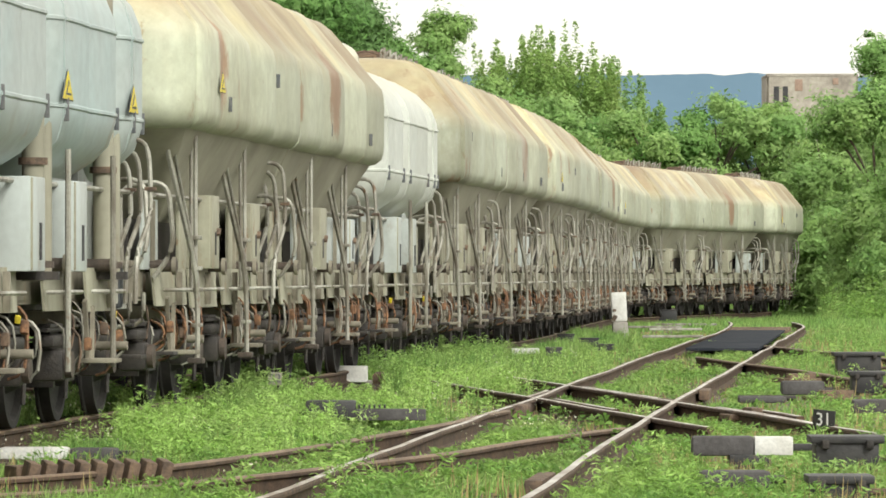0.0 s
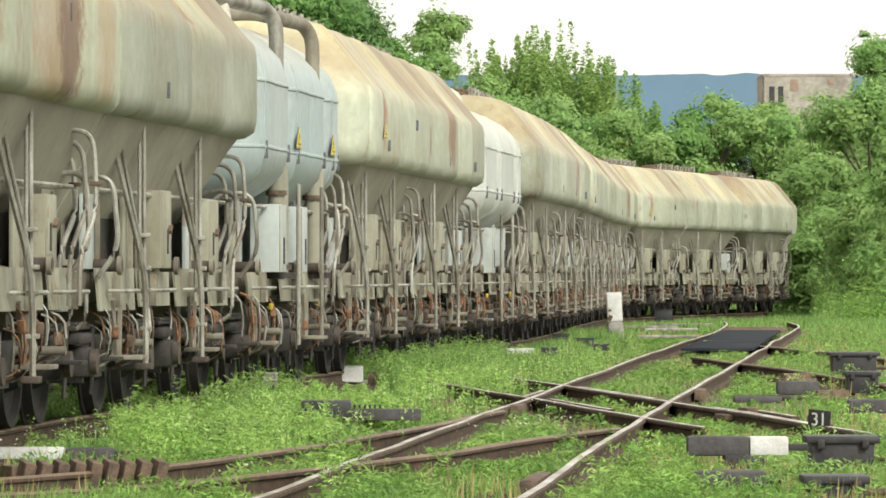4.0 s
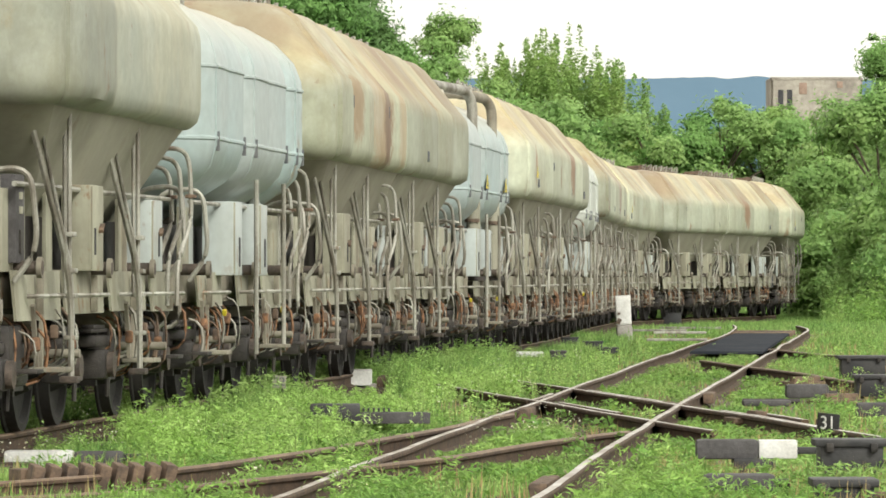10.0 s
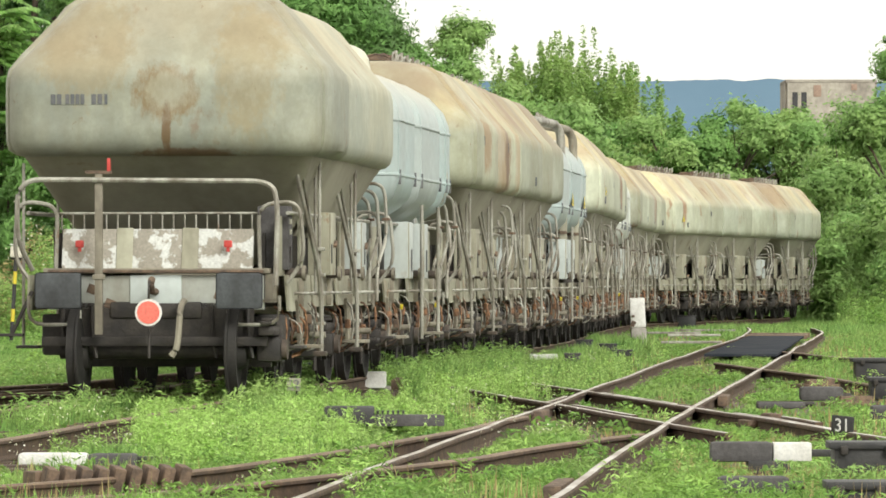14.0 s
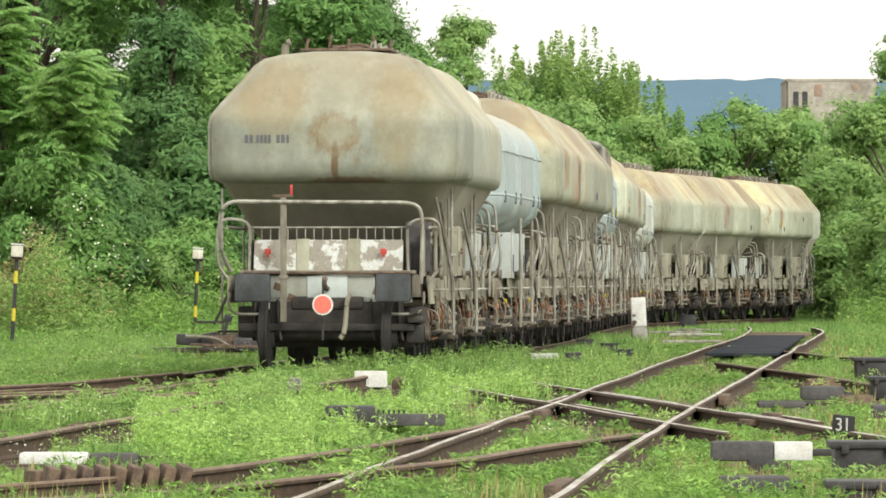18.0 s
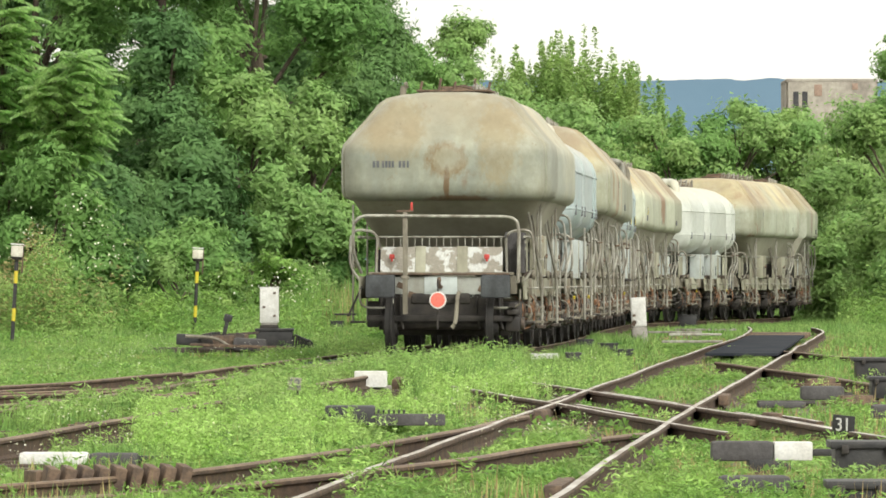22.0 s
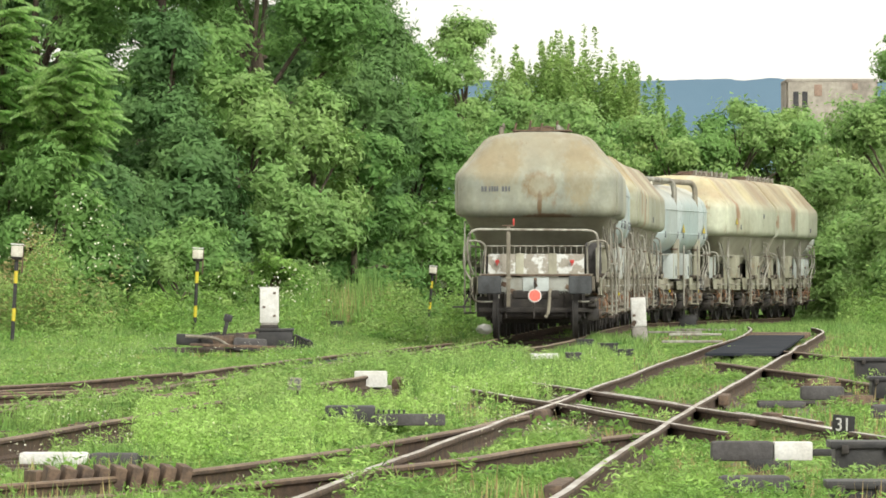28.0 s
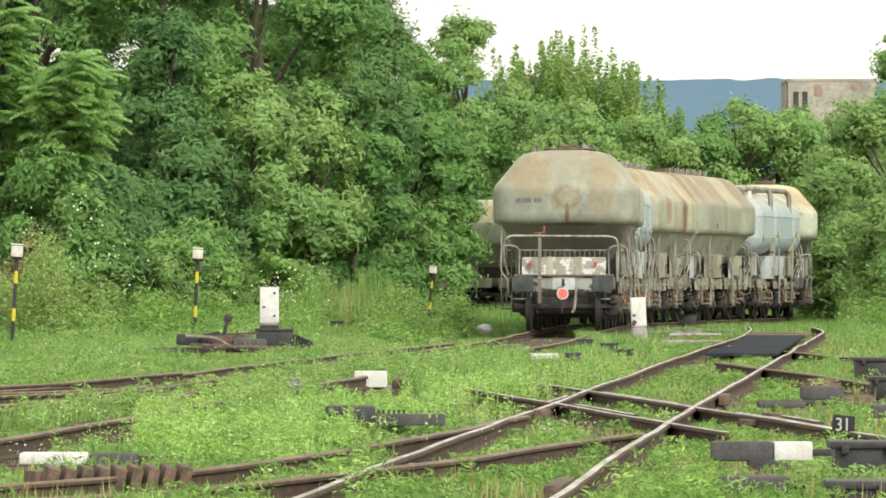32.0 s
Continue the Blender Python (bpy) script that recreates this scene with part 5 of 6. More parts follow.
    for x, z in ((-0.45, 0.92), (0.62, 1.0), (-0.62, 1.06)):
        part("rust_patch", bar(B(), (0.10, 0.004, 0.09), (x, y + 0.499, z), (0, 20, 0), 0.001), BROWN_GEAR, wagon, "rust where the paint chipped")
    for x in (-0.95, 1.0):
        part("axle_guard", bar(B(), (0.42, 0.5, 0.40), (x, y + 1.0, 0.62), bevel=0.03), BLACK_STEEL, wagon)
    part("foot_rest", bar(bar(B(), (0.34, 0.10, 0.03), (-1.45, y + 0.4, 0.62), bevel=0.006), (0.03, 0.05, 0.5), (-1.30, y + 0.4, 0.82), (0, 25, 0)), BLACK_STEEL, wagon)
    part("roof_plate", bar(B(), (1.15, 0.9, 0.03), (0.05, y + 2.45, 4.08), bevel=0.008), BROWN_GEAR, wagon, "rusty roof hatch plate")
    for k, x in enumerate((-0.5, -0.22, 0.0, 0.3, 0.52)):
        part("roof_post", tube(B(), [(x, y + 2.3 + 0.12 * k, 4.05), (x + 0.04, y + 2.3 + 0.12 * k, 4.24 + 0.05 * (k % 2))], 0.022, 6), BROWN_GEAR, wagon)
    part("roof_pipe", tube(B(), bend([(-0.75, y + 2.2, 3.90), (-0.75, y + 2.2, 4.16), (-0.68, y + 2.2, 4.18)], 3), 0.05, 8), DUSTY, wagon)
    ty = -LENGTH / 2 + 0.75
    for k, (x, w) in enumerate(((-1.05, 0.06), (-0.99, 0.06), (-0.91, 0.05), (-0.86, 0.05), (-0.81, 0.05), (-0.76, 0.05), (-0.65, 0.06), (-0.59, 0.06), (-0.53, 0.04))):
        part("number_bar", bar(B(), (w * 0.72, 0.006, 0.10), (x, ty - 0.004, 2.91)), INK, wagon)


PATH = spline(TRAIN_PATH, 0.25)
PATH_RUN = np.concatenate([[0], np.cumsum(np.hypot(*np.diff(PATH, axis=0).T))])
RUN_START = float(np.interp(-0.92 + 0.25, PATH[:60, 1], PATH_RUN[:60]))
SPEED = 3.538


def on_path(run):
    return Vector((float(np.interp(run, PATH_RUN, PATH[:, 0])), float(np.interp(run, PATH_RUN, PATH[:, 1])), TRAIN_RAIL_Z))


def wagon_pose(i, t):
    mid = RUN_START + SPEED * t + LENGTH * (i + 0.5)
    a, b = on_path(mid - SPAN / 2), on_path(mid + SPAN / 2)
    d = b - a
    return Matrix.Translation((a + b) / 2) @ pose(0, 0, 0, 0, 0, -math.degrees(math.atan2(d.x, d.y)))


BEIGE_LABEL = "dusty beige faceted silo wagon with rust-stained roof"
CREAM_LABEL = "cream faceted silo wagon with rust and cement dust"
first = beige_wagon(0.35, 0.75, 1, TANK_GREY, "grey cement-dusted silo wagon with red tail disc and platform rail", (0.36,))
tail_gear(first)
second = blue_wagon(TANK_BLUE, False, "pale blue-grey twin silo wagon with white boxes", 2, False)
pair_a = beige_wagon(0.04, 0.75, 3, TANK_RUSTY, "dusty beige faceted silo wagon with a brown rust patch")
pair_b = beige_wagon(0.35, 0.04, 4, TANK_BEIGE, BEIGE_LABEL)
fifth = blue_wagon(TANK_BLUE, True, "pale blue twin silo wagon with yellow warning triangles and overhead pipes", 5, True)
cream_a = beige_wagon(0.04, 0.75, 6, TANK_CREAM, CREAM_LABEL, sign=True)
cream_b = beige_wagon(0.35, 0.04, 7, TANK_CREAM, CREAM_LABEL)
white = blue_wagon(TANK_WHITE, False, "dusty white twin silo wagon with bent roof pipes", 8, False)
grey_a = beige_wagon(0.04, 0.75, 13, TANK_BEIGE, "dusty grey-beige faceted silo wagon with stained flanks")
plain_b = beige_wagon(0.35, 0.04, 11, TANK_BEIGE, BEIGE_LABEL)
WAGONS = [first, second, pair_a, pair_b, fifth, cream_a, cream_b, white, grey_a, cream_b, cream_a, plain_b, grey_a, cream_b, cream_a, plain_b, grey_a, cream_b, cream_a, plain_b]
for k in range(8, len(WAGONS)):
    if WAGONS[k] in WAGONS[:k]:
        WAGONS[k] = copy_thing(WAGONS[k], Matrix.Identity(4))


def motions():
    for i, wagon in enumerate(WAGONS):
        walk(wagon, [(t, wagon_pose(i, t)) for t in range(33)])
        axles = [o for o in wagon.children if o.name.startswith("wheelset")]
        for axle in axles:
            y = axle.location.y
            walk(axle, [(k * 0.2, pose(0, y, WHEEL, -math.degrees(SPEED * k * 0.2 / WHEEL) % 360)) for k in range(161)])


# ---- vegetation ----
rng = np.random.default_rng(7)


def leaf_mesh(name, centers, size, mat, up=0.5, long=1.6, facing=None, rise=0.0):
    """One pointed leaf at every centre, turned at random or outwards from its bough, its tip hanging a little."""
    n = len(centers)
    a = rng.normal(size=(n, 3))
    a[:, 2] = a[:, 2] * 0.6 - 0.25 + rise
    a /= np.linalg.norm(a, axis=1)[:, None]
    nrm = rng.normal(size=(n, 3)) + np.array([0, -0.3, up])
    if facing is not None:
        nrm = nrm * 0.45 + facing * 1.25
        nrm /= np.linalg.norm(nrm, axis=1)[:, None] + 1e-6
        a = a - nrm * np.sum(a * nrm, 1)[:, None]
        a /= np.linalg.norm(a, axis=1)[:, None] + 1e-6
    b = np.cross(a, nrm)
    b /= np.linalg.norm(b, axis=1)[:, None] + 1e-6
    s = size * rng.uniform(0.6, 1.35, size=(n, 1))
    v = np.stack([centers - a * s * long / 2, centers + b * s * 0.95 - a * s * 0.2, centers + a * s * long / 2], 1).reshape(-1, 3)
    me = bpy.data.meshes.new(name)
    me.vertices.add(3 * n)
    me.vertices.foreach_set("co", v.astype(np.float32).ravel())
    me.loops.add(3 * n)
    me.loops.foreach_set("vertex_index", np.arange(3 * n, dtype=np.int32))
    me.polygons.add(n)
    me.polygons.foreach_set("loop_start", np.arange(0, 3 * n, 3, dtype=np.int32))
    me.update(calc_edges=True)
    me.materials.append(mat)
    return me


def crown_points(h, w, base, clumps, per, clump_r, spire=0.0):
    """Leaf places: boughs spread over an uneven egg, each a sheaf of clumps, each clump a small cloud of leaves."""
    group = 11
    boughs = max(6, clumps // group)
    u = rng.uniform(0, 1, boughs)
    z = base + (h - base) * u
    prof = np.sin(np.pi * np.clip(0.12 + 0.88 * u, 0, 1)) ** (0.6 + spire)
    prof = np.where(u < 0.3, np.maximum(prof, 0.75), prof)
    ang = rng.uniform(0, 2 * np.pi, boughs)
    r = w / 2 * prof * np.sqrt(rng.uniform(0.35, 1.0, boughs)) * rng.uniform(0.75, 1.12, boughs)
    heart = np.stack([r * np.cos(ang), r * np.sin(ang), z], 1)
    size = clump_r * 1.5 * rng.uniform(0.6, 1.25, (boughs, 1, 1))
    ball = rng.normal(size=(boughs, group, 3))
    ball /= np.linalg.norm(ball, axis=2)[..., None]
    off = ball * size * rng.uniform(0.35, 1.0, (boughs, group, 1)) * np.array([0.9, 0.9, 0.62])
    off[..., 2] -= 0.25 * (off[..., 0] ** 2 + off[..., 1] ** 2) / size[..., 0]
    c = (heart[:, None, :] + off).reshape(-1, 3)
    rr = clump_r * 0.62 * rng.uniform(0.5, 1.3, (len(c), 1, 1))
    puff = rng.normal(size=(len(c), per, 3)) * np.array([0.5, 0.5, 0.40])
    p = c[:, None, :] + puff * rr
    lift = off.reshape(-1, 1, 3) / (clump_r * 1.5) + 0.45 * puff + np.array([0, 0, 0.25])
    axis = np.repeat(heart / np.array([w / 2, w / 2, 1]) * np.array([1, 1, 0]), group, 0)[:, None, :]
    facing = (lift + 0.35 * axis).reshape(-1, 3)
    facing /= np.linalg.norm(facing, axis=1)[:, None] + 1e-6
    p = p.reshape(-1, 3)
    p[:, 2] = np.maximum(p[:, 2], 0.05)
    return p, c, facing


def tree(x, y, h, w, mat, label, base=1.2, clumps=300, per=70, leaf=0.13, clump_r=0.75, spire=0.0, name="tree", long=1.6):
    ob = thing(name, label, name, pose(x, y, -0.05), group="trees and bushes of the yard")
    pts, cl, facing = crown_points(h, w, base, clumps, per, clump_r, spire)
    part("crown", leaf_mesh("crown", pts, leaf, mat, long=long, facing=facing), None, ob)
    bm = B()
    sway = [(0, 0, 0), (0.1 * rng.normal(), 0.1 * rng.normal(), h * 0.3), (0.2 * rng.normal(), 0.2 * rng.normal(), h * 0.6), (0.2 * rng.normal(), 0.2 * rng.normal(), h * 0.92)]
    r0 = 0.018 * h + 0.03
    for k in range(3):
        a, b = Vector(sway[k]), Vector(sway[k + 1])
        d = b - a
        made = bmesh.ops.create_cone(bm, cap_ends=True, segments=9, radius1=r0 * (1 - k / 3.2), radius2=r0 * (1 - (k + 1) / 3.2), depth=d.length)["verts"]
        bmesh.ops.transform(bm, matrix=Matrix.Translation((a + b) / 2) @ d.to_track_quat("Z", "Y").to_matrix().to_4x4(), verts=made)
    part("trunk", bm, BARK, ob)
    for k in range(9):
        c = Vector(cl[rng.integers(len(cl))])
        z0 = max(0.25 * h, min(c.z * 0.7, h * 0.8))
        start = Vector((0, 0, z0))
        part("limb", tube(B(), [start, start.lerp(c, 0.5) + Vector((0, 0, 0.2)), c], 0.012 * h * 0.35 + 0.01, 5), BARK, ob)
    return ob


def feathered(x, y, low, high, wide, tufts):
    """A sapling whose long drooping leaves, in tufts, carry two rows of narrow leaflets."""
    ob = thing("tree", "pale green sapling with long feathered leaves", "tree", pose(x, y, -0.05), group="trees and bushes of the yard")
    part("trunk", tube(B(), [(0.1, 0.6, 0), (0.15, 0.5, low), (0.0, 0.1, high * 0.85)], 0.03, 7), BARK, ob)
    pts = []
    mid, tall = (low + high) / 2, (high - low) / 2
    for j in range(tufts):
        d = rng.normal(size=3)
        d /= np.linalg.norm(d)
        d *= rng.uniform(0.4, 1.0)
        head = np.array([d[0] * wide, d[1] * wide, mid + d[2] * tall])
        part("limb", tube(B(), [(0, 0.2, max(low, head[2] - 1.0)), (head[0] * 0.5, head[1] * 0.5, head[2] - 0.2), tuple(head)], 0.011, 5), BARK, ob)
        for k in range(8):
            a, rise = rng.uniform(0, 2 * np.pi), rng.uniform(-0.15, 0.4)
            out = np.array([0.9 * math.cos(a) + 0.75, math.sin(a) - 0.35, 0.0])
            out /= np.linalg.norm(out)
            long = rng.uniform(0.45, 0.8)
            side = np.cross(out, [0, 0, 1.0])
            for i in range(11):
                u = (i + 1) / 11
                spine = head + out * long * u + np.array([0, 0, rise * u - 0.32 * u * u * long])
                for s in (-1, 1):
                    tip = side * s * rng.uniform(0.17, 0.27) * math.sin(math.pi * (0.15 + 0.75 * u)) + np.array([0, 0, -0.11]) + out * 0.06
                    thick = out * 0.042
                    pts += [spine, spine + tip * 0.45 + thick, spine + tip, spine + tip * 0.45 - thick]
    n = len(pts) // 4
    me = bpy.data.meshes.new("crown")
    me.from_pydata(np.array(pts).tolist(), [], [(4 * i, 4 * i + 1, 4 * i + 2, 4 * i + 3) for i in range(n)])
    me.materials.append(LEAF_PALE)
    part("crown", me, None, ob)


def shoots(x, y, h, w, mat, n=58):
    """A tree of upright leafy shoots with a ragged, pointed outline."""
    ob = thing("tree", "distant tree with upright pointed leafy shoots", "tree", pose(x, y, -0.05), group="trees and bushes of the yard")
    pts = []
    for k in range(n):
        a, r = rng.uniform(0, 2 * np.pi), w / 2 * math.sqrt(rng.uniform(0, 1))
        top = h * rng.uniform(0.78, 1.02) * (1 - 0.10 * (2 * r / w) ** 2)
        m = 330
        u = rng.uniform(0, 1, m) ** 0.62
        z = 0.5 + (top - 0.5) * u
        spread = 1.0 * (1 - u) ** 0.75 + 0.05
        pts.append(np.stack([r * math.cos(a) * (1 + 0.15 * u) + rng.normal(size=m) * spread * 0.5, r * math.sin(a) + rng.normal(size=m) * spread * 0.5, z], 1))
    part("crown", leaf_mesh("crown", np.concatenate(pts), 0.095, mat, long=2.4), None, ob)
    part("trunk", tube(B(), [(0, 0, 0), (0.05, 0, h * 0.4), (0, 0, h * 0.65)], 0.10, 7), BARK, ob)
    for k in range(8):
        a = k * math.pi / 4
        part("limb", tube(B(), [(0, 0, h * 0.2), (w * 0.2 * math.cos(a), w * 0.2 * math.sin(a), h * 0.4), (w * 0.25 * math.cos(a), w * 0.25 * math.sin(a), h * 0.6)], 0.03, 5), BARK, ob)


def trees():
    tall = "tall leafy tree with dense drooping crown"
    # the wall of trees behind the train, from the near end onwards
    for x, y, h, w, mt in ((-15.2, 141, 12.5, 6.0, LEAF), (-11.8, 150, 14.5, 6.5, LEAF_DARK), (-8.2, 146, 14.0, 6.2, LEAF), (-5.4, 153, 13.6, 5.6, LEAF), (-3.4, 163, 12.3, 4.8, LEAF_DARK), (-14.0, 160, 15.5, 7.0, LEAF_DARK), (-9.6, 165, 15.8, 7.0, LEAF_DARK), (-6.0, 172, 15.0, 6.0, LEAF), (-12.0, 176, 16.5, 7.5, LEAF_DARK), (-8.0, 182, 16.8, 7.5, LEAF_DARK), (-4.6, 184, 14.4, 6.0, LEAF_DARK)):
        tree(x, y, h, w * 1.15, mt, tall, 0.6, 560, 105, 0.085, 0.72, long=2.9)
    # Shade beneath the trees is put into the dark leaf colour here.
    for x, y, h, w, mt in ((-12.2, 128, 6.6, 3.0, LEAF_DARK), (-11.3, 122, 4.6, 2.6, LEAF), (-9.0, 133, 5.0, 2.8, LEAF_DARK), (-6.8, 137, 5.0, 3.0, LEAF_DARK), (-7.6, 139, 8.4, 2.6, LEAF_DARK), (-5.3, 139, 7.0, 3.4, LEAF_LIGHT), (-3.7, 146, 6.6, 3.0, LEAF_LIGHT), (-2.6, 150, 6.4, 3.4, LEAF), (-0.9, 163, 7.8, 3.8, LEAF), (-0.38, 172, 7.2, 3.0, LEAF), (-2.2, 172, 9.6, 4.2, LEAF)):
        tree(x, y, h, w, mt, "leafy bush at the edge of the trees", 0.1, 300, 95, 0.085, 0.55, name="bush", long=2.8)
    # ailanthus saplings with long feathered leaves, and bushes at their feet
    for x, y, low, high, wide, tufts in ((-8.7, 117, 3.9, 6.9, 0.85, 66), (-10.3, 118.5, 3.4, 8.4, 0.7, 50)):
        feathered(x, y, low, high, wide, tufts)
    for x, y, h, w, mt in ((-8.9, 115.8, 4.2, 2.6, LEAF), (-9.6, 119, 4.9, 3.4, LEAF), (-8.1, 120.5, 4.0, 2.6, LEAF_DARK), (-6.6, 128, 2.6, 2.6, LEAF), (-11.4, 121, 5.6, 2.8, LEAF)):
        tree(x, y, h, w, mt, "low bush in front of the trees", 0.1, 240, 90, 0.075, 0.5, name="bush", long=2.6)
    for k in range(15):
        x = -11.5 + 0.78 * k + rng.uniform(-0.3, 0.3)
        y = 121 + max(0, x + 6) * 3.0 + rng.uniform(-2, 5)
        if abs(x / y + 0.0022) < 0.008 or abs(x / y + 0.019) < 0.010:
            continue
        tree(x, y, rng.uniform(0.9, 2.4), rng.uniform(1.0, 2.0), (WEED, LEAF_LIGHT, WEED_PALE)[k % 3], "low leafy shrub in the tall herbs", 0.02, 60, 70, 0.05, 0.3, name="shrub", long=2.6)
    # behind the train and further off, partly with haze put into lighter leaves
    for x, y, h, w, mt in ((1.0, 235, 13.2, 6.4, LEAF_LIGHT), (-1.6, 228, 11.8, 5.6, LEAF), (2.8, 236, 11.0, 3.8, LEAF_LIGHT), (5.4, 250, 11.2, 5.0, LEAF)):
        tree(x, y, h, w, mt, "distant leafy tree behind the train", 1.0, 480, 90, 0.10, 0.65, long=2.4)
    for x, y, h, w, mt in ((3.6, 240, 12.6, 3.6, LEAF_YELLOW), (5.0, 238, 12.9, 3.6, LEAF_YELLOW), (6.5, 242, 13.6, 3.4, LEAF_YELLOW), (7.8, 240, 12.2, 2.8, LEAF_YELLOW), (9.0, 243, 11.9, 2.8, LEAF_LIGHT), (10.2, 245, 10.4, 2.6, LEAF_LIGHT)):
        shoots(x, y, h, w, mt)
    for k in range(15):
        x = 4.0 + 1.28 * k
        tree(x + rng.uniform(-0.5, 0.5), 212 + rng.uniform(-5, 8), 8.2 + rng.uniform(-0.7, 0.5) - (0.3 if x > 13.5 else 0), 5.2, (LEAF, LEAF_LIGHT, LEAF, LEAF_YELLOW, LEAF_LIGHT)[k % 5], "dense bush behind the train", 0.3, 260, 90, 0.10, 0.8, spire=-0.3, name="bush", long=2.4)
    # the bushes beside the curve, haze put into their lighter leaf colour
    for x, y, h, w, mt in ((15.6, 152, 6.2, 4.2, LEAF_LIGHT), (14.6, 166, 7.2, 4.0, LEAF_LIGHT), (17.0, 170, 9.2, 5.2, LEAF_LIGHT), (13.9, 178, 6.6, 3.4, LEAF_LIGHT), (15.2, 190, 6.7, 5.0, LEAF_LIGHT), (13.9, 158, 3.6, 2.4, LEAF_LIGHT), (13.1, 164, 3.0, 2.0, LEAF_LIGHT), (16.9, 188, 10.2, 3.0, LEAF_LIGHT), (15.2, 146, 3.2, 2.6, LEAF_LIGHT)):
        tree(x, y, h, w, mt, "leafy bush beside the curved track", 0.1, 320, 100, 0.085, 0.65, name="bush", long=2.6)


trees()


def rail_distance(x, y):
    d = np.full(x.shape, 9.0)
    for line in RAIL_LINES:
        for a, b in zip(line[:-1:4], line[4::4]):
            near = (y > min(a[1], b[1]) - 1.5) & (y < max(a[1], b[1]) + 1.5)
            if not near.any():
                continue
            p = np.stack([x[near], y[near]], 1) - a
            ab = b - a
            t = np.clip((p @ ab) / (ab @ ab), 0, 1)
            d[near] = np.minimum(d[near], np.hypot(*(p - t[:, None] * ab).T))
    return d


BARE = [(5.3, 86, 0.75), (5.5, 89, 0.75), (6.62, 92, 0.7), (6.62, 98, 0.8), (6.9, 104, 0.8), (7.3, 110, 0.8), (7.6, 115, 0.8), (2.2, 35.2, 0.55), (2.6, 35.0, 0.4), (1.92, 30.7, 0.35), (2.8, 33.6, 0.5), (2.5, 29.8, 0.4), (4.05, 53.6, 0.5), (5.5, 64.6, 0.6), (4.9, 55.4, 0.5),
        (-0.75, 43.6, 0.5), (-0.3, 43.6, 0.5), (-2.6, 35.4, 0.55), (-2.1, 31.0, 0.7), (-1.4, 31.2, 0.4), (-0.86, 57.0, 0.9), (-0.82, 53.5, 0.7), (-0.86, 59.6, 0.5), (-1.25, 77, 0.7), (-3.3, 93, 0.9), (-3.9, 90, 0.9), (4.55, 117, 0.9), (4.1, 46.8, 0.4),
        (-4.5, 52.6, 0.5), (-3.9, 53.8, 0.5), (-3.3, 55.0, 0.5), (-2.7, 56.4, 0.45), (-2.7, 52.4, 0.4), (-4.2, 60, 0.4), (-3.5, 64, 0.4)]


def sight(x, y):
    """True on the strips of low growth before the small posts and boxes by the trees."""
    s = x / y
    return ((abs(s + 0.0022) < 0.0036) & (y > 100) & (y < 160.5)) | ((abs(s + 0.0489) < 0.0022) & (y < 115)) | ((abs(s + 0.0190) < 0.0060) & (y < 132)) | ((abs(s + 0.0848) < 0.0022) & (y < 105))


def bare(x, y):
    """True where things stand clear of the grass."""
    hit = np.zeros(x.shape, bool)
    for bx, by, r in BARE:
        hit |= ((x - bx) / r) ** 2 + ((y - by) / (3.0 * r)) ** 2 < 1
    return hit


def worn(x, y):
    """True on the thin, trodden patches between the yard rails."""
    return (waves(x * 1.4 + 1, y * 0.55, 1.9) * waves(x + 7, y * 0.4, 0.9) > 0.29) & (x > -0.012 * y) & (y < 125)


def waves(x, y, k):
    """A slow unevenness between 0 and 1."""
    return 0.5 + 0.5 * np.sin(x * 1.3 * k + 2 * np.sin(y * 0.35 * k + k)) * np.cos(y * 0.27 * k + 1.5 * np.sin(x * 0.8 * k))


def mown(x, y):
    """How tall the growth stands: low round the crossing, where the rails lie open, full elsewhere."""
    s = x / y
    return np.where((s > -0.012) & (s < 0.075) & (y > 33) & (y < 122), 0.55, np.where((s < -0.04) & (y > 38) & (y < 90), 0.6, 1.0))


def scatter(n, near, far, fall):
    u = rng.uniform(0, 1, n)
    p = 2 - fall
    y = (near ** p + u * (far ** p - near ** p)) ** (1 / p)
    x = rng.uniform(-1, 1, n) * (0.0871 * y * 1.10 + 0.4)
    return x, y


def blades(name, x, y, h, w, mat, label, lean=0.45):
    n = len(x)
    a = rng.uniform(0, 2 * np.pi, n)
    dx, dy = np.cos(a) * w / 2, np.sin(a) * w / 2 * 0.5
    t = rng.uniform(0, 2 * np.pi, n)
    k = lean * rng.uniform(0.1, 1, n) * h
    z = np.full(n, -0.09)
    v = np.stack([np.stack([x - dx, y - dy, z], 1), np.stack([x + dx, y + dy, z], 1), np.stack([x + k * np.cos(t), y + k * np.sin(t), h - 0.06], 1)], 1).reshape(-1, 3)
    me = bpy.data.meshes.new(name)
    me.vertices.add(3 * n)
    me.vertices.foreach_set("co", v.astype(np.float32).ravel())
    me.loops.add(3 * n)
    me.loops.foreach_set("vertex_index", np.arange(3 * n, dtype=np.int32))
    me.polygons.add(n)
    me.polygons.foreach_set("loop_start", np.arange(0, 3 * n, 3, dtype=np.int32))
    me.update(calc_edges=True)
    me.materials.append(mat)
    return tagged(new(name, me), label, "grass", kind="stuff")


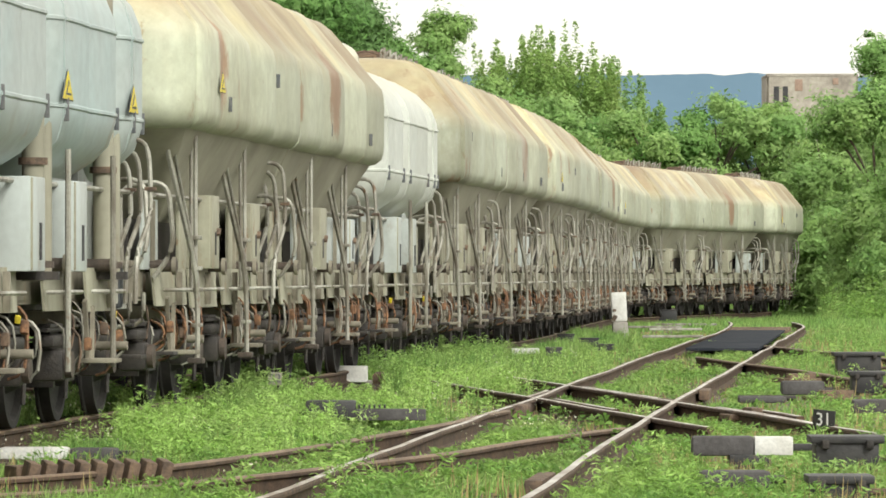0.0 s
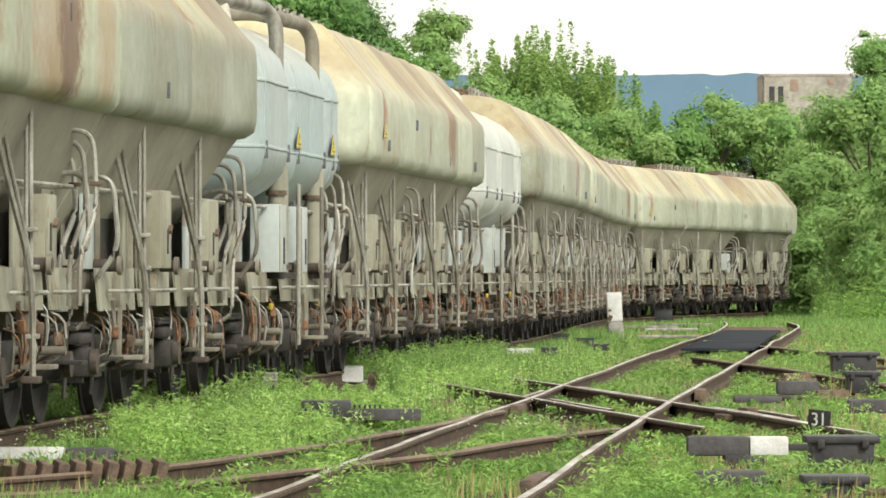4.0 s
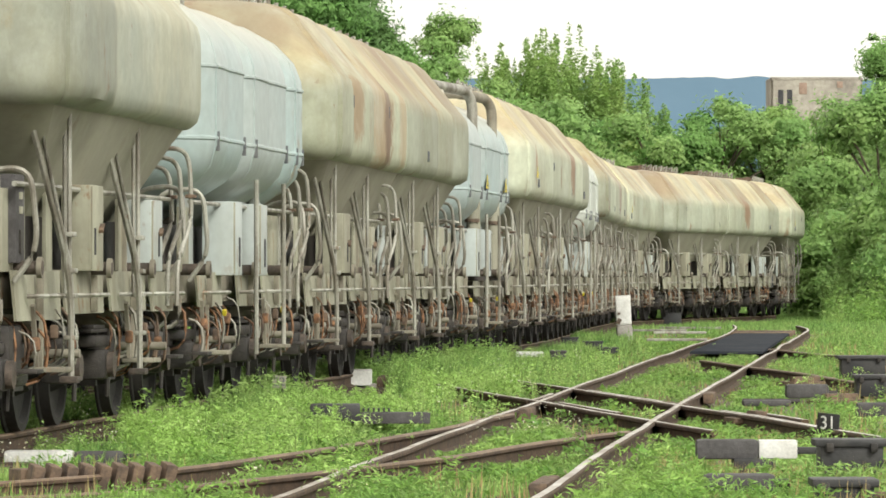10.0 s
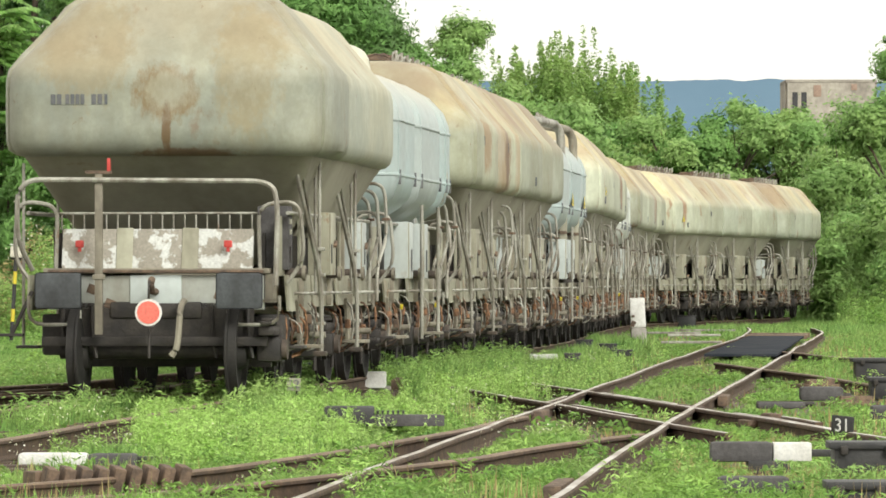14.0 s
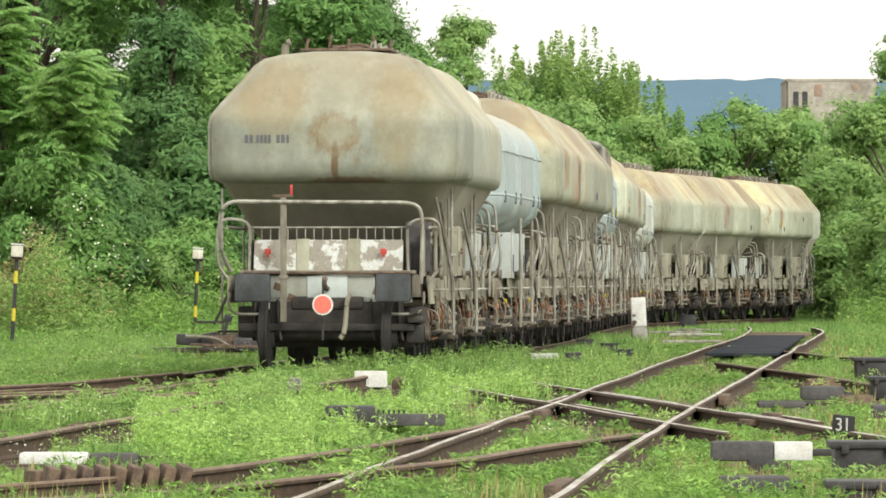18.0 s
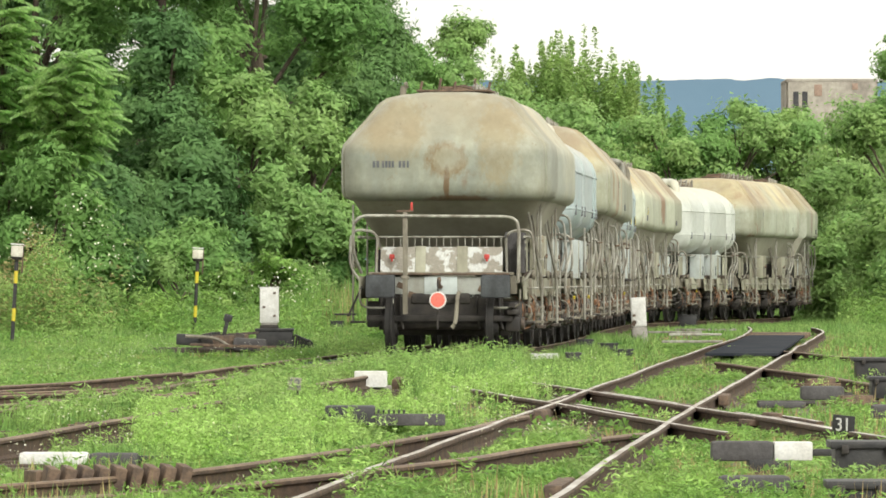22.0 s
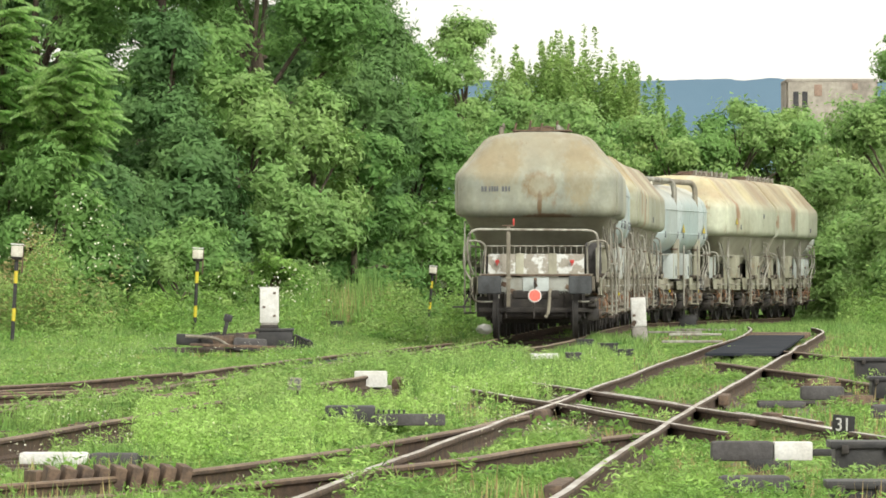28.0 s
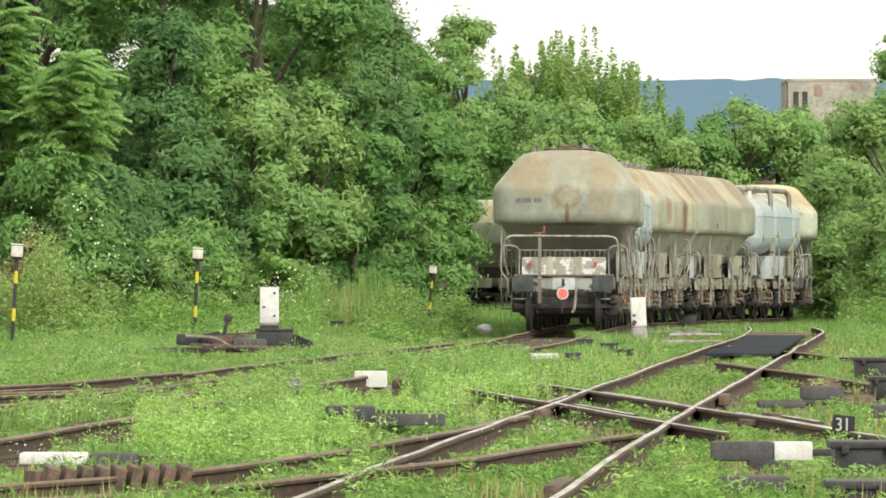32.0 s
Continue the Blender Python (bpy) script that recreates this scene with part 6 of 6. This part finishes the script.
def stones():
    """Ballast stones lying loose beside the rails."""
    x, y = scatter(70000, 27.0, 110.0, 1.5)
    d = rail_distance(x, y)
    keep = (d > 0.08) & (d < 0.55) & (rng.uniform(0, 1, len(x)) < 0.55 - 0.6 * d)
    x, y = x[keep], y[keep]
    n = len(x)
    r = rng.uniform(0.012, 0.034, n)
    corner = np.array([(1, 0, 0), (0, 1, 0), (-1, 0, 0), (0, -1, 0), (0, 0, 1)], float)
    v = corner[None] * r[:, None, None] * rng.uniform(0.6, 1.4, (n, 5, 1))
    turn = rng.uniform(0, 6.28, n)
    c, s = np.cos(turn)[:, None], np.sin(turn)[:, None]
    v = np.stack([v[..., 0] * c - v[..., 1] * s + x[:, None], v[..., 0] * s + v[..., 1] * c + y[:, None], v[..., 2] - 0.075], -1).reshape(-1, 3)
    tri = np.array([(0, 1, 4), (1, 2, 4), (2, 3, 4), (3, 0, 4)])
    f = (tri[None] + 5 * np.arange(n)[:, None, None]).reshape(-1, 3)
    me = bpy.data.meshes.new("ballast_stones")
    me.from_pydata(v.tolist(), [], f.tolist())
    me.materials.append(STONE)
    tagged(new("ballast_stones", me), "rust-dusted ballast stones beside the rails", "ballast", kind="stuff")


def meadow():
    x, y = scatter(520000, 27.0, 200.0, 1.6)
    d = rail_distance(x, y)
    keep = (rng.uniform(0, 1, len(x)) < np.clip(d / 0.6, 0.30, 1) * np.where(waves(x + 2, y * 1.7, 1.45) > 0.30, 1.0, 0.45)) & (~(bare(x, y) | worn(x, y)) | (rng.uniform(0, 1, len(x)) < 0.12))
    x, y, d = x[keep], y[keep], d[keep]
    h = (0.07 + 0.12 * waves(x, y, 1.0) * rng.uniform(0.2, 1.4, len(x))) * np.clip(0.34 + d / 0.9, 0.42, 1)
    h *= np.where(y > 122, 1.5, 1.0) * mown(x, y)
    blades("grass", x, y, h, 0.012 + 0.00030 * y, GRASS, "fresh green yard grass between the tracks", 0.8)
    x, y = scatter(26000, 27.0, 120.0, 1.5)
    d = rail_distance(x, y)
    keep = ((waves(x + 3, y, 0.7) > 0.62) | worn(x, y)) & (d > 0.12) & (rng.uniform(0, 1, len(x)) < 0.45)
    blades("dry_grass", x[keep], y[keep], rng.uniform(0.10, 0.24, keep.sum()) * mown(x, y)[keep], 0.012 + 0.0002 * y[keep], DRY, "thin dry grass stalks", 0.3)
    # tall grass and herbs at the foot of the trees
    x, y = scatter(150000, 98.0, 190.0, 1.0)
    d = rail_distance(x, y)
    keep = (d > 1.6) & ~sight(x, y) & ((x < np.interp(y, PATH[:, 1][:700], PATH[:, 0][:700]) - 2.2) | (x > 0.0775 * y))
    x, y = x[keep], y[keep]
    edge = np.clip((y - 102 - np.where(x > 8, 30, 0)) / 30, 0.12, 1)
    edge = edge * np.where((x / y > -0.012) & (x / y < 0.025), 0.35, 1.0)
    blades("tall_grass", x, y, edge * rng.uniform(0.2, 1.5, len(x)) * (0.35 + 1.1 * waves(x, y, 1.3)), np.full(len(x), 0.045), GRASS, "tall grass and herbs at the foot of the trees", 0.3)
    # taller tufts along the near side of the train's track
    y = rng.uniform(42, 112, 42000)
    x = np.interp(y, PATH[:, 1][:440], PATH[:, 0][:440]) + 0.95 + np.abs(rng.normal(0, 0.55, len(y)))
    keep = (waves(x, y, 2.1) > 0.3) & ~bare(x, y)
    x, y = x[keep], y[keep]
    blades("grass_tufts", x, y, rng.uniform(0.08, 0.30, len(x)) * (0.4 + 0.8 * waves(x, y, 3.0)), 0.010 + 0.00025 * y, GRASS, "taller grass tufts beside the train's rail", 0.8)
    # rank grass that hides the train's rails half way along
    y = rng.uniform(44, 76, 52000)
    off = rng.uniform(-1.0, 1.5, len(y))
    x = np.interp(y, PATH[:, 1][:440], PATH[:, 0][:440]) + off
    far_side = x < -0.042 * y
    keep = (waves(x, y, 1.9) > 0.12) & ~bare(x, y) & (~far_side | (abs(off + 0.5) < 0.22)) & ((y > 45.5) | far_side)
    x, y, far_side = x[keep], y[keep], far_side[keep]
    h = rng.uniform(0.18, 0.44, len(x)) * (0.55 + 0.6 * waves(x, y, 2.5)) * np.where(far_side, 0.75, 1.0) * np.where((y > 57) & (off[keep] < 0.1), 0.55, 1.0)
    leafy = rng.uniform(0, 1, len(x)) < 0.35
    blades("rank_grass", x[~leafy], y[~leafy], h[~leafy], 0.012 + 0.0003 * y[~leafy], GRASS, "rank grass over the train's rails", 0.7)
    x, y, h = x[leafy][::5], y[leafy][::5], h[leafy][::5]
    p = np.repeat(np.stack([x, y, np.zeros(len(x))], 1), 26, 0) + rng.normal(size=(len(x) * 26, 3)) * np.array([0.06, 0.06, 0])
    p[:, 2] = np.repeat(h, 26) * rng.uniform(0.2, 1.1, len(p)) - 0.03
    tagged(new("rank_weeds", leaf_mesh("rank_weeds", p, 0.016, WEED_PALE, 0.3, 4.6, rise=0.5)), "rank green weeds over the train's rails", "weeds", kind="stuff")
    # single bushy weeds, some of them right against the rails
    x, y = scatter(620, 27.5, 110.0, 1.55)
    d = rail_distance(x, y)
    keep = (d > 0.10) & ~bare(x, y) & (rng.uniform(0, 1, len(x)) < np.where(d < 0.4, 0.7, 0.5))
    x, y = x[keep], y[keep]
    h = rng.uniform(0.12, 0.34, len(x)) * mown(x, y)
    p = np.repeat(np.stack([x, y, np.zeros(len(x))], 1), 110, 0)
    up = rng.uniform(0, 1, len(p))
    p += rng.normal(size=(len(p), 3)) * (0.035 + 0.075 * np.sin(np.pi * np.clip(0.25 + 0.75 * up, 0, 1)))[:, None] * np.array([1, 1, 0])
    p[:, 2] = np.repeat(h, 110) * up - 0.06
    pick = np.repeat(rng.uniform(0, 1, len(x)) < 0.5, 110)
    tagged(new("bushy_weeds", leaf_mesh("bushy_weeds", p[pick], 0.013, WEED, 0.3, 4.2, rise=0.5)), "bushy green weeds against the rails", "weeds", kind="stuff")
    tagged(new("light_weeds", leaf_mesh("light_weeds", p[~pick], 0.013, WEED_LIME, 0.3, 4.2, rise=0.5)), "bushy light green weeds against the rails", "weeds", kind="stuff")
    # lush feathery weeds between the train and the crossing
    n = 2600
    y = rng.uniform(36, 62, n)
    off = np.where((y > 46) & (y < 60), rng.uniform(-0.45, 2.4, n), 0.95 + rng.uniform(0, 1, n) ** 1.3 * 1.9)
    x = np.interp(y, PATH[:, 1][:440], PATH[:, 0][:440]) + off
    keep = ~bare(x, y) & (rail_distance(x, y) > 0.12) & (waves(x, y, 1.6) > 0.22) & ((x / y > -0.060) | (y > 52))
    x, y = x[keep], y[keep]
    h = rng.uniform(0.08, 0.27, len(x)) * (0.6 + 0.7 * waves(x, y, 2.2)) + np.where(rng.uniform(0, 1, len(x)) < 0.03, 0.15, 0)
    p = np.repeat(np.stack([x, y, np.zeros(len(x))], 1), 120, 0)
    up = rng.uniform(0, 1, len(p))
    p += rng.normal(size=(len(p), 3)) * (0.02 + 0.055 * (1 - up))[:, None] * np.array([1, 1, 0])
    p[:, 2] = np.repeat(h, 120) * up - 0.04
    tagged(new("lush_weeds", leaf_mesh("lush_weeds", p, 0.011, WEED_LIME, 0.3, 4.6, rise=0.5)), "lush lime-green feathery weeds beside the train's track", "weeds", kind="stuff")
    # single pale flower stalks that stand above the grass
    n = 900
    y = rng.uniform(36, 78, n)
    x = np.interp(y, PATH[:, 1][:440], PATH[:, 0][:440]) + rng.uniform(0.95, 3.6, n)
    keep = ~bare(x, y) & (rail_distance(x, y) > 0.12) & (waves(x + 2, y, 1.9) > 0.35)
    x, y = x[keep], y[keep]
    h = rng.uniform(0.18, 0.42, len(x))
    blades("flower_stalks", x, y, h, 0.008 + 0.0002 * y, WEED_PALE, "upright pale green flower stalks beside the train", 0.12)
    p = np.repeat(np.stack([x, y, h], 1), 22, 0)
    up = rng.uniform(0.25, 1, len(p))
    p = p * np.stack([np.ones(len(p)), np.ones(len(p)), up], 1) + rng.normal(size=(len(p), 3)) * np.array([0.02, 0.02, 0.01]) - np.array([0, 0, 0.06])
    tagged(new("stalk_leaves", leaf_mesh("stalk_leaves", p, 0.011, WEED_LIME, 0.3, 3.6, rise=0.5)), "narrow light leaves and buds on the flower stalks", "weeds", kind="stuff")
    # the herb layer below the trees
    x = np.concatenate([rng.uniform(-13, 0.5, 2900), rng.uniform(11.5, 16, 260)])
    y = np.concatenate([rng.uniform(108, 150, 2900), rng.uniform(136, 165, 260)])
    keep = np.where(x < 6, x < np.interp(y, PATH[:, 1][:700], PATH[:, 0][:700]) - 2.6, x > 0.079 * y)
    x, y = x[keep], y[keep]
    low = sight(x, y)
    x, y = x[~low], y[~low]
    h = rng.uniform(0.2, 1.5, len(x)) * (0.4 + 1.1 * waves(x, y, 1.1)) * np.clip((y - 104) / 22, 0.15, 1) * np.where(x < -6, 1.15, 0.9)
    for name, pick, mt, label in (("herbs", waves(x, y, 0.8) > 0.5, WEED, "tall green herbs below the trees"), ("pale_herbs", waves(x, y, 0.8) <= 0.5, WEED_PALE, "tall pale flowering herbs below the trees")):
        px, py, ph = x[pick], y[pick], h[pick]
        p = np.repeat(np.stack([px, py, np.zeros(len(px))], 1), 70, 0) + rng.normal(size=(len(px) * 70, 3)) * np.array([0.2, 0.2, 0])
        p[:, 2] = np.repeat(ph, 70) * rng.uniform(0, 1, len(p)) ** 0.7
        tagged(new(name, leaf_mesh(name, p, 0.036, mt, 0.3, 4.0)), label, "herbs", kind="stuff")
    x, y = rng.uniform(-3.2, 0.2, 3500), rng.uniform(128, 158, 3500)
    keep = (waves(x, y, 0.9) > 0.6) & ~sight(x, y)
    blades("reeds", x[keep], y[keep], rng.uniform(0.5, 1.5, keep.sum()), np.full(keep.sum(), 0.03), DRY, "dry yellow reeds below the trees", 0.2)
    p = np.stack([rng.normal(-9.2, 0.9, 12000), rng.uniform(111, 114, 12000), rng.uniform(0.1, 1, 12000) ** 0.8], 1)
    p[:, 2] *= 0.5 + 2.2 * waves(p[:, 0], p[:, 1], 1.6)
    p = p[~sight(p[:, 0], p[:, 1])]
    tagged(new("dry_herbs", leaf_mesh("dry_herbs", p[::5], 0.022, DRY, 0.2, 6.0)), "dry brown herbs below the saplings", "herbs", kind="stuff")
    tagged(new("mixed_herbs", leaf_mesh("mixed_herbs", p[1::2] + np.array([0.3, -0.4, -0.2]), 0.035, WEED_PALE, 0.2, 3.6)), "green herbs below the saplings", "herbs", kind="stuff")
    x, y = rng.uniform(0.9, 3.9, 9000), rng.uniform(28.5, 44, 9000)
    keep = (waves(x, y, 2.3) > 0.35) & (rail_distance(x, y) > 0.15) & (x > 0.045 * y)
    blades("dry_tufts", x[keep], y[keep], rng.uniform(0.05, 0.13, keep.sum()), np.full(keep.sum(), 0.012), DRY, "short dry grass beside the switch boxes", 0.5)
    # leafy weeds: feathery tufts of many fine leaves, thick in patches
    x, y = scatter(13000, 28.0, 125.0, 1.5)
    d = rail_distance(x, y)
    keep = (d > 0.22) & (waves(x, y + 5, 1.7) * rng.uniform(0.5, 1.2, len(x)) > 0.33) & ~bare(x, y) & ~worn(x, y)
    x, y, d = x[keep], y[keep], d[keep]
    h = rng.uniform(0.07, 0.24, len(x)) * np.clip(0.35 + d / 0.7, 0.4, 1) * mown(x, y)
    per = 46
    p = np.repeat(np.stack([x, y, np.zeros(len(x))], 1), per, 0) + rng.normal(size=(len(x) * per, 3)) * np.array([0.06, 0.06, 0])
    p[:, 2] = np.repeat(h, per) * rng.uniform(0, 1, len(p)) ** 0.8 - 0.05
    pale = np.repeat(waves(x + 4, y * 1.3, 1.1) > 0.55, per)
    tagged(new("weeds", leaf_mesh("weeds", p[~pale], 0.013, WEED, 0.3, 4.6, rise=0.5)), "feathery green weeds between the rails", "weeds", kind="stuff")
    tagged(new("pale_weeds", leaf_mesh("pale_weeds", p[pale], 0.012, WEED_PALE, 0.3, 4.8, rise=0.5)), "pale grey-green weeds between the rails", "weeds", kind="stuff")
    x, y = scatter(350, 28.0, 100.0, 1.5)
    keep = (rail_distance(x, y) > 0.2) & ~bare(x, y)
    x, y = x[keep], y[keep]
    p = np.repeat(np.stack([x, y, np.zeros(len(x))], 1), 22, 0) + rng.normal(size=(len(x) * 22, 3)) * np.array([0.06, 0.06, 0])
    p[:, 2] = np.repeat(rng.uniform(0.05, 0.15, len(x)), 22) * rng.uniform(0, 1, len(p)) - 0.04
    tagged(new("broad_weeds", leaf_mesh("broad_weeds", p, 0.045, WEED, 0.6)), "broad-leaved green weeds in the grass", "weeds", kind="stuff")
    x, y = scatter(5200, 29.0, 130.0, 1.5)
    keep = (waves(x + 1, y - 4, 1.2) > 0.6) & (rail_distance(x, y) > 0.25) & (x / y < 0.03)
    p = np.stack([x[keep], y[keep], rng.uniform(0.10, 0.22, keep.sum())], 1)
    p = np.repeat(p, 3, 0) + rng.normal(size=(3 * len(p), 3)) * 0.02
    tagged(new("wild_flowers", leaf_mesh("wild_flowers", p, 0.014, FLOWER, 0.2, 1.0)), "small white flowers in the grass", "flowers", kind="stuff")
    c = np.array([(-11.6, 119, 1.2), (-4.3, 119, 1.0), (-3.3, 121, 1.3), (-3.7, 120, 1.1), (-9.2, 114.2, 2.3), (-8.0, 114.4, 2.7), (-7.6, 114.4, 1.9), (-8.7, 114.2, 1.7)])
    p = np.repeat(c, 45, 0) + rng.normal(size=(360, 3)) * np.array([0.4, 0.4, 0.32])
    p[:, 2] = np.maximum(p[:, 2], 0.3)
    tagged(new("white_umbels", leaf_mesh("white_umbels", p, 0.042, FLOWER, 0.5, 1.2)), "white flowering herbs at the edge of the trees", "flowers", kind="stuff")


stones()
meadow()
motions()
